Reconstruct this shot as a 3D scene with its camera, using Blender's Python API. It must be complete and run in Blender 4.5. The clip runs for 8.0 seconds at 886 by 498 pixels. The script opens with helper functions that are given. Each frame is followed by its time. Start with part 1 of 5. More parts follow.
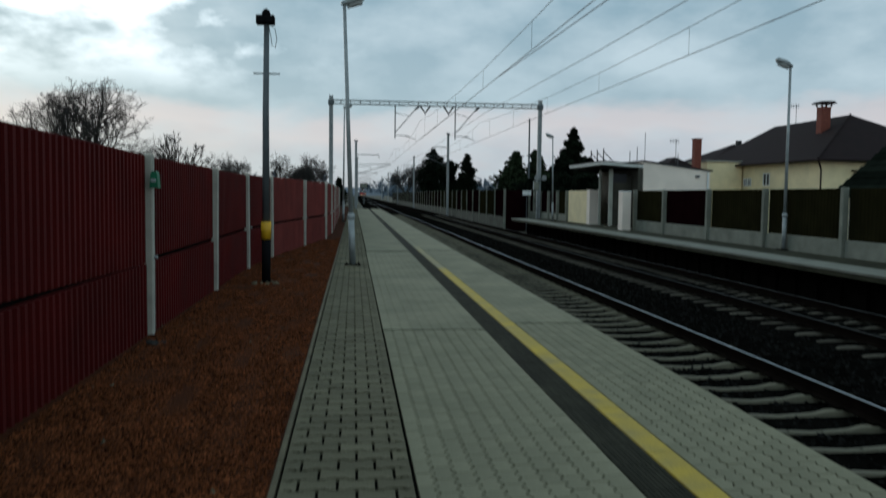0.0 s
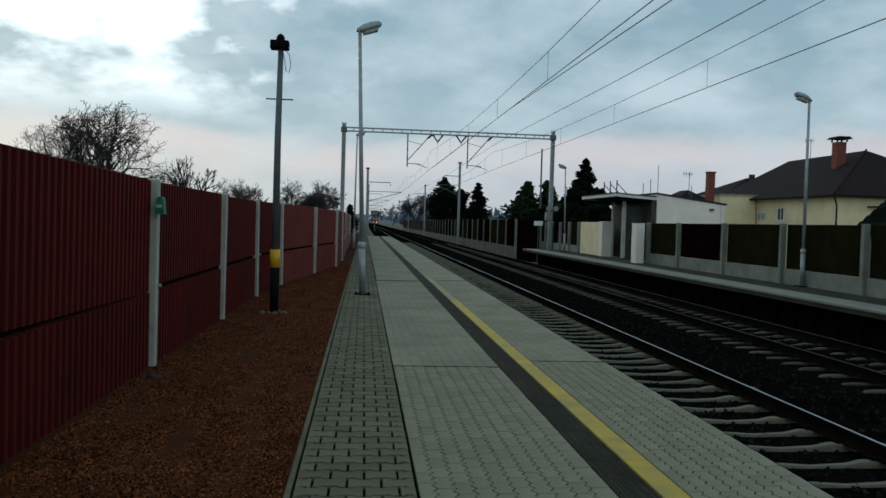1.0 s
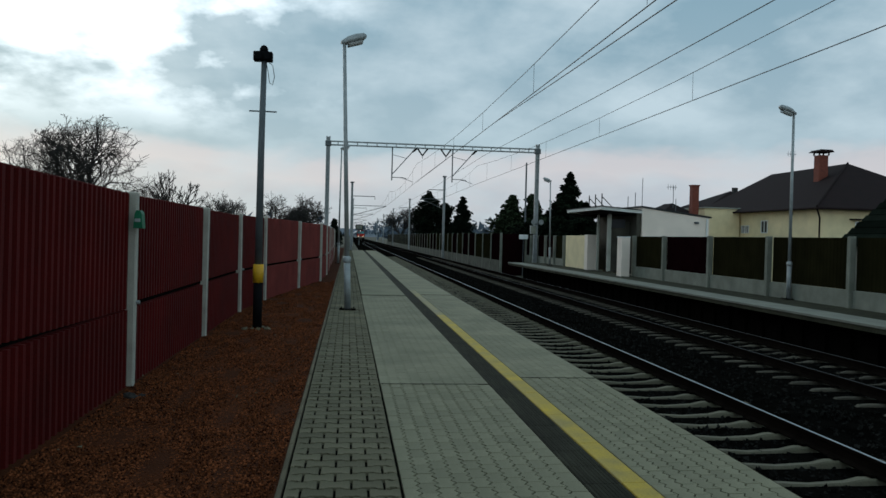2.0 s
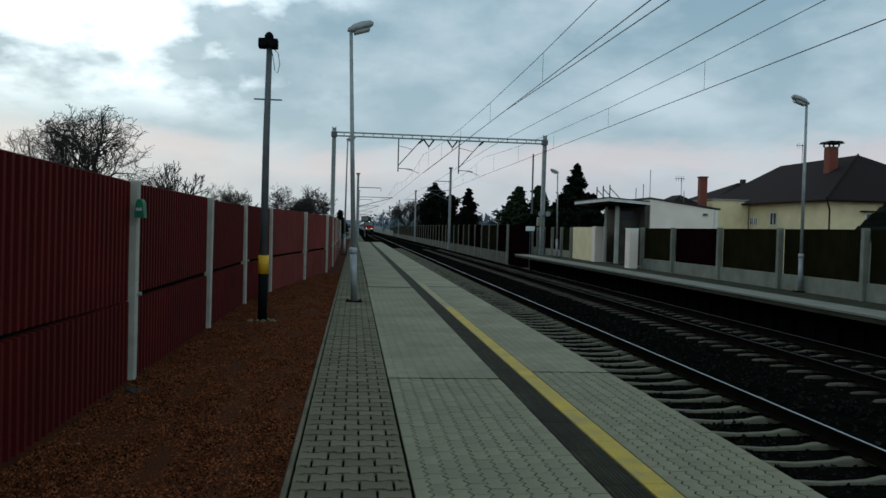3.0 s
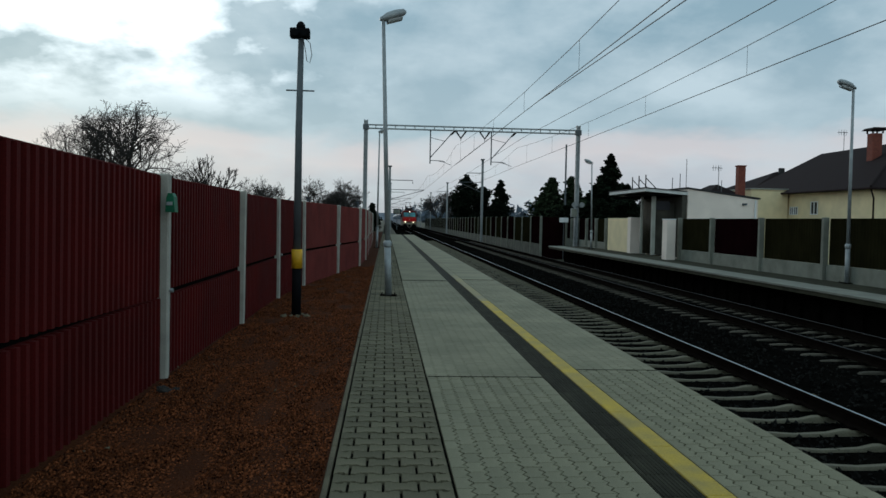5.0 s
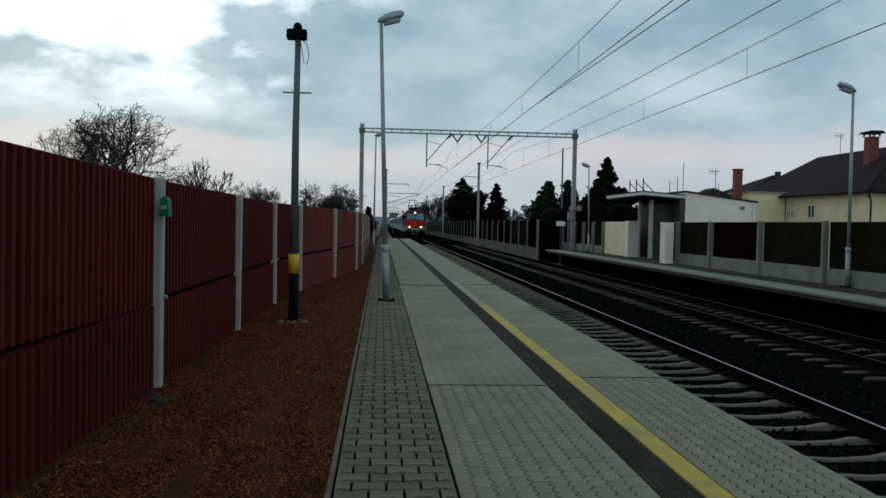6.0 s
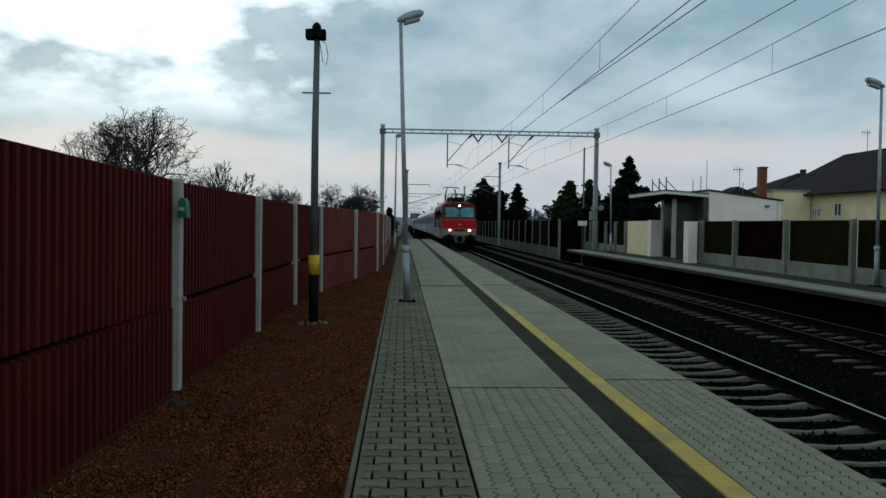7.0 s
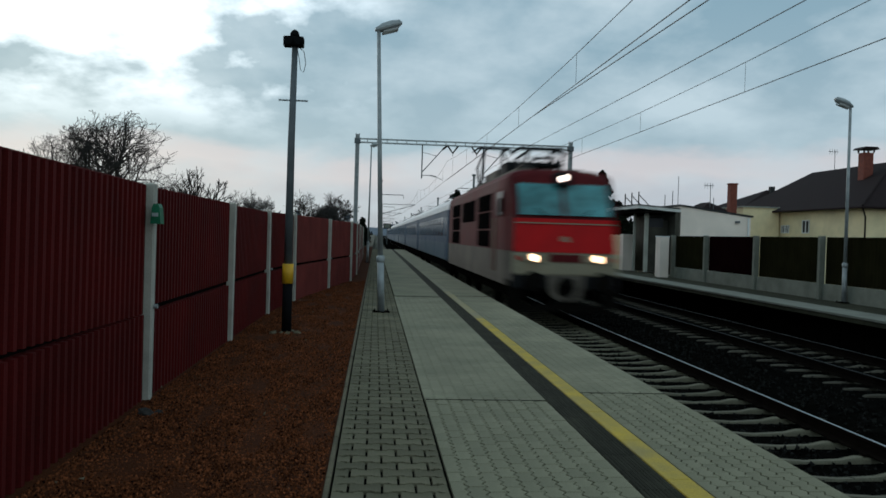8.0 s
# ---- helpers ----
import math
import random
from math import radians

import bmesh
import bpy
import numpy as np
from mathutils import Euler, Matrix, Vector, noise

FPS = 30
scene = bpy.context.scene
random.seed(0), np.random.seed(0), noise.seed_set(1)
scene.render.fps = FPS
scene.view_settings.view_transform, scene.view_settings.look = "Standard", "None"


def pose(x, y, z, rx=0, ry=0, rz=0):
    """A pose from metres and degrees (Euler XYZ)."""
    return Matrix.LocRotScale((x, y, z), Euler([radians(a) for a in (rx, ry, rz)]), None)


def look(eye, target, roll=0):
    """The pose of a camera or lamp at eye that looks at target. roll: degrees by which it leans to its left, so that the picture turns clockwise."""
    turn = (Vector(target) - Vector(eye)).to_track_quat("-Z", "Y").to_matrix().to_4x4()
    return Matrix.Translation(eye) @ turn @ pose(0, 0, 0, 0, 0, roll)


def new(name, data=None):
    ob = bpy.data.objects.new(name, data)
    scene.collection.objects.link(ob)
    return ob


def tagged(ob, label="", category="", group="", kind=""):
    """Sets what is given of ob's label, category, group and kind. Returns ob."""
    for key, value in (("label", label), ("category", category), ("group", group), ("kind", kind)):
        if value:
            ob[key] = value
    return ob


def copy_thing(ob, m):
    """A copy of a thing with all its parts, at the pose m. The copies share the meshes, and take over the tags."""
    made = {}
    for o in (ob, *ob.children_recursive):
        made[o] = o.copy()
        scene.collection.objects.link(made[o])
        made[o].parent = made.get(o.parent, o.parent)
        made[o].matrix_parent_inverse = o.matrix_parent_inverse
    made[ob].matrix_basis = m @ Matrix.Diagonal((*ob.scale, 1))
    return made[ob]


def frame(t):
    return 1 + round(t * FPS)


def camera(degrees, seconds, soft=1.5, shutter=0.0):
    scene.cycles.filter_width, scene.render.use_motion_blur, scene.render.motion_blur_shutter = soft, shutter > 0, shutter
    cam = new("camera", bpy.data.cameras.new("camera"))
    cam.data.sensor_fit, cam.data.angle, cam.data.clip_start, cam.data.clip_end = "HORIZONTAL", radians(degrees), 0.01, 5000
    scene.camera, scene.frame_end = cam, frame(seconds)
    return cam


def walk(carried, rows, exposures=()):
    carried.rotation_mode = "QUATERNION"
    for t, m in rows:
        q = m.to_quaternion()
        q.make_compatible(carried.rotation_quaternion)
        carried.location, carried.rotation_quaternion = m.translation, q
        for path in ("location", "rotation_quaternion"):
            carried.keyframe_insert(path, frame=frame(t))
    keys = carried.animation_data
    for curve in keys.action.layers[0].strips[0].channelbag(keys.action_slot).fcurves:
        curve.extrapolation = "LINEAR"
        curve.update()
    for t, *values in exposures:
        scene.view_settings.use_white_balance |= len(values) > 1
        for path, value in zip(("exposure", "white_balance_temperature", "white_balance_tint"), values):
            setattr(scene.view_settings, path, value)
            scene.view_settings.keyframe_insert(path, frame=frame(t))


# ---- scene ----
cam = camera(57.9, 8.0, soft=1.5, shutter=0.8)
PATH = [
    (0, (0.246, 0.415, 1.539), (0.469, 2.398, 1.404), 0.7),
    (0.5, (0.252, 0.644, 1.575), (0.465, 2.632, 1.518), 0.5),
    (1, (0.229, 0.769, 1.57), (0.427, 2.758, 1.505), 1.7),
    (1.5, (0.221, 0.862, 1.572), (0.457, 2.848, 1.55), 1.5),
    (3, (0.2, 1.239, 1.548), (0.422, 3.226, 1.498), 1.6),
    (3.5, (0.215, 1.307, 1.553), (0.366, 3.301, 1.537), 1.3),
    (4, (0.22, 1.386, 1.543), (0.304, 3.383, 1.481), 1.3),
    (4.5, (0.193, 1.471, 1.548), (0.312, 3.466, 1.473), 1.3),
    (6, (0.114, 1.777, 1.553), (0.268, 3.77, 1.491), 1.1),
    (6.5, (0.112, 1.858, 1.559), (0.23, 3.853, 1.495), 0.7),
    (7, (0.132, 1.892, 1.551), (0.233, 3.889, 1.489), 0.8),
    (7.5, (0.119, 1.93, 1.549), (0.264, 3.924, 1.488), 1.5),
    (8, (0.085, 1.948, 1.544), (0.254, 3.941, 1.511), 1.7),
]
walk(cam, [(t, look(eye, target, roll)) for t, eye, target, roll in PATH])

# ---- world and light ----
SUN_AZ, SUN_EL = radians(-23), radians(15)
SUN = Vector((math.sin(SUN_AZ) * math.cos(SUN_EL), math.cos(SUN_AZ) * math.cos(SUN_EL), math.sin(SUN_EL)))
scene.view_settings.exposure = 0.0


def build_world():
    w = bpy.data.worlds.new("dusk_sky")
    scene.world = w
    w.use_nodes = True
    nt = w.node_tree
    nt.nodes.clear()
    N, L = nt.nodes.new, nt.links.new

    def mth(op, a, b=None):
        n = N("ShaderNodeMath")
        n.operation = op
        for i, v in enumerate((a, b)):
            if v is None:
                continue
            if isinstance(v, (int, float)):
                n.inputs[i].default_value = v
            else:
                L(v, n.inputs[i])
        return n.outputs[0]

    def ramp(fac, stops):
        r = N("ShaderNodeValToRGB")
        e = r.color_ramp.elements
        while len(e) < len(stops):
            e.new(0.5)
        for el, (p, c) in zip(e, stops):
            el.position, el.color = p, (*c, 1)
        L(fac, r.inputs[0])
        return r.outputs[0]

    def mix(fac, a, b, how="MIX"):
        m = N("ShaderNodeMixRGB")
        m.blend_type = how
        for i, v in enumerate((fac, a, b)):
            if isinstance(v, (int, float)):
                m.inputs[i].default_value = v
            elif isinstance(v, tuple):
                m.inputs[i].default_value = (*v, 1)
            else:
                L(v, m.inputs[i])
        return m.outputs[0]

    tc = N("ShaderNodeTexCoord")
    sep = N("ShaderNodeSeparateXYZ")
    L(tc.outputs["Generated"], sep.inputs[0])
    up = mth("ADD", mth("MAXIMUM", sep.outputs[2], 0.0), 0.34)
    comb = N("ShaderNodeCombineXYZ")
    L(mth("DIVIDE", sep.outputs[0], up), comb.inputs[0])
    L(mth("DIVIDE", sep.outputs[1], up), comb.inputs[1])

    def clouds(scale, detail, w0):
        n = N("ShaderNodeTexNoise")
        n.noise_dimensions = "4D"
        n.inputs["W"].default_value = w0
        n.inputs["Scale"].default_value, n.inputs["Detail"].default_value = scale, detail
        n.inputs["Roughness"].default_value = 0.55
        L(comb.outputs[0], n.inputs["Vector"])
        return n.outputs["Fac"]

    sky = N("ShaderNodeTexSky")
    sky.sky_type = "NISHITA"
    sky.sun_disc = False
    sky.sun_elevation, sky.sun_rotation = SUN_EL, SUN_AZ
    tilt = mth("ADD", sep.outputs[2], mth("MULTIPLY", mth("SUBTRACT", clouds(2.6, 4, 11.0), 0.5), 0.10))
    base = ramp(tilt, [(0.0, (0.39, 0.45, 0.53)), (0.045, (0.50, 0.54, 0.61)), (0.078, (0.65, 0.635, 0.67)), (0.100, (0.62, 0.62, 0.66)), (0.116, (0.385, 0.52, 0.60)), (0.30, (0.25, 0.41, 0.51)), (1.0, (0.25, 0.40, 0.49))])
    high = ramp(sep.outputs[2], [(0.08, (0, 0, 0)), (0.17, (1, 1, 1))])
    lit = mix(mix(1.0, ramp(clouds(3.4, 6, 2.0), [(0.40, (0, 0, 0)), (0.68, (1, 1, 1))]), mix(0.5, high, (1, 1, 1)), "MULTIPLY"), base, (0.58, 0.72, 0.80))
    dot = N("ShaderNodeVectorMath")
    dot.operation = "DOT_PRODUCT"
    L(tc.outputs["Generated"], dot.inputs[0])
    dot.inputs[1].default_value = SUN
    near = ramp(dot.outputs["Value"], [(0.905, (0, 0, 0)), (0.96, (0.5, 0.5, 0.5)), (0.995, (1, 1, 1))])
    ragged = mth("ADD", mth("MULTIPLY", clouds(4.2, 5, 7.3), 1.3), mth("MULTIPLY", near, 0.26))
    gap = mix(1.0, ramp(ragged, [(0.745, (0, 0, 0)), (0.92, (1, 1, 1))]), mix(1.0, ramp(near, [(0.0, (0, 0, 0)), (0.6, (1, 1, 1))]), ramp(sep.outputs[2], [(0.105, (0, 0, 0)), (0.20, (1, 1, 1))]), "MULTIPLY"), "MULTIPLY")
    veil = mix(1.0, lit, mix(1.0, gap, (0.86, 0.90, 0.92), "MULTIPLY"), "ADD")
    behind = ramp(mth("MULTIPLY", sep.outputs[1], -1.0), [(0.1, (1, 1, 1)), (0.7, (1.45, 1.42, 1.36))])
    veil = mix(1.0, veil, behind, "MULTIPLY")
    air = mix(1.0, sky.outputs[0], (0.0045, 0.0056, 0.0062), "MULTIPLY")
    bg = N("ShaderNodeBackground")
    L(mix(1.0, veil, air, "ADD"), bg.inputs[0])
    bg.inputs[1].default_value = 0.9
    out = N("ShaderNodeOutputWorld")
    L(bg.outputs[0], out.inputs[0])


build_world()
sun_data = bpy.data.lights.new("sun", "SUN")
sun_data.energy, sun_data.angle, sun_data.color = 0.35, radians(18), (1.0, 0.93, 0.86)
sun = new("sun", sun_data)
sun.matrix_basis = look(SUN * 50, (0, 0, 0))


# ---- materials ----
def mat(name, base, rough=0.7, metal=0.0, var=0.25, scale=3.0, fine=60.0, bump=0.15, dist=0.004, stain=None, stain_amt=0.5, rand=0.0, emit=None, spec=0.4):
    """Procedural surface: coarse stains and fine grain in colour, roughness and relief."""
    m = bpy.data.materials.new(name)
    m.use_nodes = True
    nt = m.node_tree
    N, L = nt.nodes.new, nt.links.new
    b = nt.nodes["Principled BSDF"]
    b.inputs["Metallic"].default_value = metal
    b.inputs["Specular IOR Level"].default_value = spec
    tc = N("ShaderNodeTexCoord")
    big, small = N("ShaderNodeTexNoise"), N("ShaderNodeTexNoise")
    for n, s, d in ((big, scale, 5), (small, fine, 3)):
        n.inputs["Scale"].default_value, n.inputs["Detail"].default_value = s, d
        L(tc.outputs["Object"], n.inputs["Vector"])
    r1 = N("ShaderNodeValToRGB")
    r1.color_ramp.elements[0].position, r1.color_ramp.elements[1].position = 0.3, 0.7
    lo = tuple(c * (1 - var) for c in base) if stain is None else tuple(c * (1 - stain_amt) + s * stain_amt for c, s in zip(base, stain))
    hi = tuple(min(1.0, c * (1 + var * 0.7)) for c in base)
    r1.color_ramp.elements[0].color, r1.color_ramp.elements[1].color = (*lo, 1), (*hi, 1)
    L(big.outputs["Fac"], r1.inputs[0])
    r2 = N("ShaderNodeValToRGB")
    r2.color_ramp.elements[0].position, r2.color_ramp.elements[1].position = 0.3, 0.7
    g0 = 1 - var * 0.9
    r2.color_ramp.elements[0].color, r2.color_ramp.elements[1].color = (g0, g0, g0, 1), (1, 1, 1, 1)
    L(small.outputs["Fac"], r2.inputs[0])
    mx = N("ShaderNodeMixRGB")
    mx.blend_type = "MULTIPLY"
    mx.inputs[0].default_value = 1.0
    L(r1.outputs[0], mx.inputs[1])
    L(r2.outputs[0], mx.inputs[2])
    col = mx.outputs[0]
    if rand:
        oi, geo = N("ShaderNodeObjectInfo"), N("ShaderNodeNewGeometry")
        ad = N("ShaderNodeMath")
        ad.operation = "ADD"
        L(oi.outputs["Random"], ad.inputs[0])
        L(geo.outputs["Random Per Island"], ad.inputs[1])
        fr = N("ShaderNodeMath")
        fr.operation = "FRACT"
        L(ad.outputs[0], fr.inputs[0])
        mr = N("ShaderNodeMapRange")
        mr.inputs[3].default_value, mr.inputs[4].default_value = 1 - rand, 1 + rand * 0.6
        L(fr.outputs[0], mr.inputs[0])
        m2 = N("ShaderNodeMixRGB")
        m2.blend_type = "MULTIPLY"
        m2.inputs[0].default_value = 1.0
        L(col, m2.inputs[1])
        L(mr.outputs[0], m2.inputs[2])
        col = m2.outputs[0]
    L(col, b.inputs["Base Color"])
    rr = N("ShaderNodeMapRange")
    rr.inputs[3].default_value, rr.inputs[4].default_value = max(0.03, rough - 0.12), min(1, rough + 0.12)
    L(big.outputs["Fac"], rr.inputs[0])
    L(rr.outputs[0], b.inputs["Roughness"])
    if bump:
        bp = N("ShaderNodeBump")
        bp.inputs["Strength"].default_value, bp.inputs["Distance"].default_value = min(1.0, bump * 2), dist
        L(small.outputs["Fac"], bp.inputs["Height"])
        L(bp.outputs[0], b.inputs["Normal"])
    if emit:
        b.inputs["Emission Color"].default_value = (*emit[0], 1)
        b.inputs["Emission Strength"].default_value = emit[1]
    return m


M = dict(
    paver=mat("grey_concrete_paver", (0.25, 0.23, 0.155), 0.85, var=0.25, scale=1.1, fine=90, rand=0.12, stain=(0.165, 0.155, 0.10), stain_amt=0.8, spec=0.15),
    paver_dark=mat("weathered_dark_paver", (0.172, 0.15, 0.098), 0.9, var=0.3, scale=1.3, fine=80, rand=0.2, stain=(0.085, 0.08, 0.05), stain_amt=0.8, spec=0.12),
    joint=mat("dark_sand_joint_and_step_shade", (0.012, 0.011, 0.009), 0.95, var=0.3, fine=150, spec=0.0),
    slab=mat("pale_concrete_slab", (0.255, 0.235, 0.16), 0.85, var=0.26, scale=0.8, fine=110, stain=(0.175, 0.163, 0.108), stain_amt=0.8, rand=0.08, spec=0.15),
    tactile=mat("dark_tactile_strip", (0.044, 0.042, 0.029), 0.9, var=0.4, scale=2, fine=70, rand=0.3, spec=0.08),
    yellow=mat("worn_yellow_paint", (0.50, 0.33, 0.022), 0.6, var=0.3, scale=3.2, fine=60, stain=(0.28, 0.22, 0.07), stain_amt=0.7, spec=0.25),
    yellowworn=mat("dirty_faded_yellow_paint", (0.30, 0.24, 0.09), 0.7, var=0.3, scale=1.2, fine=60, stain=(0.24, 0.21, 0.13), stain_amt=0.9),
    edge=mat("platform_edge_concrete", (0.16, 0.16, 0.14), 0.85, var=0.3, scale=1.5, fine=60),
    kerb=mat("kerb_concrete", (0.15, 0.125, 0.08), 0.85, var=0.3, scale=3, fine=90, spec=0.15),
    gravel=mat("reddish_fine_gravel", (0.070, 0.021, 0.0078), 0.95, var=0.5, scale=1.6, fine=55, bump=0.5, dist=0.015, stain=(0.05, 0.017, 0.0075), spec=0.05),
    pebble=mat("reddish_pebbles", (0.19, 0.058, 0.022), 0.95, var=0.3, rand=0.95, fine=90, spec=0.05),
    ballast=mat("dark_ballast_bed", (0.0055, 0.0052, 0.0045), 0.95, var=0.5, scale=2, fine=30, bump=0.6, dist=0.03, spec=0),
    stone=mat("ballast_stone", (0.013, 0.0125, 0.011), 0.95, var=0.4, rand=0.7, fine=40, spec=0.03),
    oldsleeper=mat("grimy_concrete_sleeper", (0.095, 0.083, 0.064), 0.9, var=0.4, scale=2.5, fine=60, stain=(0.03, 0.027, 0.02), rand=0.3, spec=0.1),
    sleeper=mat("concrete_sleeper", (0.15, 0.135, 0.092), 0.9, var=0.35, scale=2.5, fine=60, stain=(0.09, 0.075, 0.055), rand=0.15),
    rail=mat("rusty_rail_web", (0.010, 0.0075, 0.006), 0.95, spec=0, var=0.35, scale=4, fine=80),
    railworn=mat("dull_rail_head", (0.05, 0.05, 0.052), 0.6, metal=0.5, var=0.2, scale=6, fine=100, bump=0.03, spec=0.1),
    # brown plaster with the dimness of the shelter's inside in its colour
    shelter=mat("shaded_brown_plaster", (0.075, 0.07, 0.056), 0.9, var=0.35, scale=1.5, fine=40, spec=0.1),
    railtop=mat("polished_rail_head", (0.55, 0.56, 0.58), 0.4, metal=1.0, var=0.1, scale=6, fine=100, bump=0.03),
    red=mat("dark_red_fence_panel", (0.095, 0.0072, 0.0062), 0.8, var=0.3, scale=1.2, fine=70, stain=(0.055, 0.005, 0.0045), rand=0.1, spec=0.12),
    palered=mat("paler_red_fence_panel", (0.20, 0.042, 0.036), 0.85, var=0.22, scale=1.5, fine=70, rand=0.08, spec=0.12),
    post=mat("pale_concrete_post", (0.42, 0.40, 0.34), 0.8, var=0.2, scale=4, fine=80),
    green=mat("dark_olive_fence_panel", (0.018, 0.016, 0.007), 0.95, var=0.25, scale=1.5, fine=70, rand=0.1, spec=0),
    maroon=mat("dark_maroon_fence_panel", (0.009, 0.0024, 0.003), 0.95, var=0.25, scale=1.5, fine=70, spec=0.0),
    plinth=mat("concrete_plinth", (0.215, 0.22, 0.18), 0.85, var=0.25, scale=2, fine=70, spec=0.15),
    dimplinth=mat("dirty_dark_concrete", (0.10, 0.105, 0.085), 0.9, var=0.3, scale=1.5, fine=40, spec=0.1),
    farslab=mat("far_platform_paving", (0.20, 0.20, 0.16), 0.85, var=0.25, scale=1.2, fine=60),
    black=mat("black_painted_steel", (0.008, 0.008, 0.009), 0.8, var=0.3, fine=60, spec=0.05),
    galv=mat("galvanised_steel", (0.33, 0.35, 0.35), 0.5, metal=0.25, var=0.25, scale=5, fine=60),
    grey=mat("grey_painted_pole", (0.105, 0.118, 0.125), 0.6, metal=0.2, var=0.2, scale=5, fine=60),
    ypaint=mat("yellow_band_paint", (0.70, 0.37, 0.012), 0.55, var=0.2, scale=8, fine=60),
    lampglass=mat("lamp_cover", (0.55, 0.56, 0.55), 0.35, var=0.1, scale=8),
    greenbox=mat("green_plastic", (0.014, 0.15, 0.075), 0.5, var=0.2, scale=10, spec=0.2),
    white=mat("white_paint", (0.75, 0.75, 0.73), 0.6, var=0.1, scale=4),
    ink=mat("dark_lettering", (0.03, 0.03, 0.035), 0.6, var=0.1),
    cream=mat("cream_render", (0.80, 0.66, 0.40), 0.9, var=0.12, scale=1.2, fine=60),
    whitewall=mat("off_white_render", (0.85, 0.73, 0.63), 0.9, var=0.1, scale=1.0, fine=60),
    dimwall=mat("weathered_plaster", (0.34, 0.34, 0.29), 0.9, var=0.2, scale=1.5, fine=50),
    roof=mat("brown_metal_roof", (0.024, 0.015, 0.015), 0.85, var=0.25, scale=2, fine=50, spec=0.08),
    roofgreen=mat("dark_green_roof_tiles", (0.012, 0.016, 0.012), 0.95, var=0.4, scale=2, fine=30, rand=0.4, spec=0.0),
    roofdark=mat("bitumen_roof", (0.03, 0.03, 0.03), 0.9, var=0.3),
    soffit=mat("pale_canopy_fascia", (0.68, 0.68, 0.64), 0.8, var=0.15),
    brick=mat("red_chimney_brick", (0.22, 0.06, 0.04), 0.9, var=0.3, scale=6, fine=40),
    glass=mat("dark_window_glass", (0.03, 0.035, 0.04), 0.08, var=0.1, bump=0),
    wire=mat("dark_copper_wire", (0.035, 0.035, 0.036), 0.6, metal=0.4, var=0.1, bump=0),
    insul=mat("brown_insulator", (0.02, 0.015, 0.013), 0.35, var=0.1),
    bark=mat("dark_bark", (0.035, 0.030, 0.026), 0.95, var=0.3, scale=4),
    fir=mat("dark_conifer_needles", (0.011, 0.017, 0.010), 0.95, var=0.4, scale=0.8, fine=8, rand=0.5, bump=0, spec=0.02),
    fir2=mat("grey_green_needles", (0.032, 0.046, 0.024), 0.95, var=0.4, scale=0.8, fine=8, rand=0.5, bump=0, spec=0.02),
    soil=mat("dry_winter_grass", (0.075, 0.07, 0.04), 0.95, var=0.4, scale=0.5, fine=12, bump=0.5, dist=0.03),
    # air haze mixed into the base colour of the far woods and hills
    haze=mat("haze_blue_distance", (0.10, 0.13, 0.165), 1.0, var=0.25, scale=0.05, fine=0.4, bump=0),
    locored=mat("bright_red_cab_paint", (0.42, 0.006, 0.007), 0.5, spec=0.12, var=0.12, scale=2, fine=40, bump=0.02),
    locomaroon=mat("dusty_maroon_paint", (0.10, 0.0105, 0.012), 0.7, spec=0.1, var=0.3, scale=1.2, fine=30, bump=0.03),
    locogrey=mat("dirty_warm_grey_paint", (0.15, 0.125, 0.10), 0.75, spec=0.15, var=0.3, scale=1.0, fine=30, bump=0.03, stain=(0.075, 0.06, 0.05), stain_amt=0.8),
    lococream=mat("dirty_cream_paint", (0.27, 0.235, 0.165), 0.75, spec=0.15, var=0.2, scale=1.5, fine=30, bump=0.03),
    cabglass=mat("teal_tinted_windscreen", (0.06, 0.25, 0.265), 0.1, var=0.45, scale=0.9, fine=3, bump=0, spec=0.4),
    louvre=mat("black_louvre", (0.007, 0.006, 0.006), 0.9, var=0.2, spec=0),
    # running gear colour, also used as painted shade under platform edge and canopy
    bogie=mat("brown_black_bogie_and_shade", (0.008, 0.007, 0.006), 0.95, var=0.3, spec=0),
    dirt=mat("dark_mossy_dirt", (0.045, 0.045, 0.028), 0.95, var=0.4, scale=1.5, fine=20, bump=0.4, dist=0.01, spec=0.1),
    gear=mat("dark_roof_gear", (0.014, 0.014, 0.015), 0.8, var=0.2, spec=0.1),
    head=mat("lit_headlight", (0.9, 0.85, 0.7), 0.3, emit=((1.0, 0.64, 0.38), 5.5), bump=0),
    toplight=mat("lit_top_lamp", (0.9, 0.85, 0.8), 0.3, emit=((1.0, 0.80, 0.72), 5.0), bump=0),
    coachblue=mat("dark_blue_coach_paint", (0.008, 0.06, 0.115), 0.45, spec=0.12, var=0.12, scale=1, fine=20, bump=0.02),
    coachpale=mat("pale_grey_blue_coach_paint", (0.038, 0.10, 0.145), 0.45, spec=0.15, var=0.15, scale=1, fine=20, bump=0.02),
    coachroof=mat("light_grey_coach_roof", (0.62, 0.64, 0.65), 0.55, var=0.15, scale=1, fine=20, bump=0.02),
    coachglass=mat("coach_window_glass", (0.02, 0.05, 0.08), 0.12, var=0.1, bump=0),
)


# ---- mesh helpers ----
def mesh_of(name, bm, material, smooth=False):
    me = bpy.data.meshes.new(name)
    bm.to_mesh(me)
    bm.free()
    me.materials.append(M[material])
    if smooth:
        for p in me.polygons:
            p.use_smooth = True
    return me


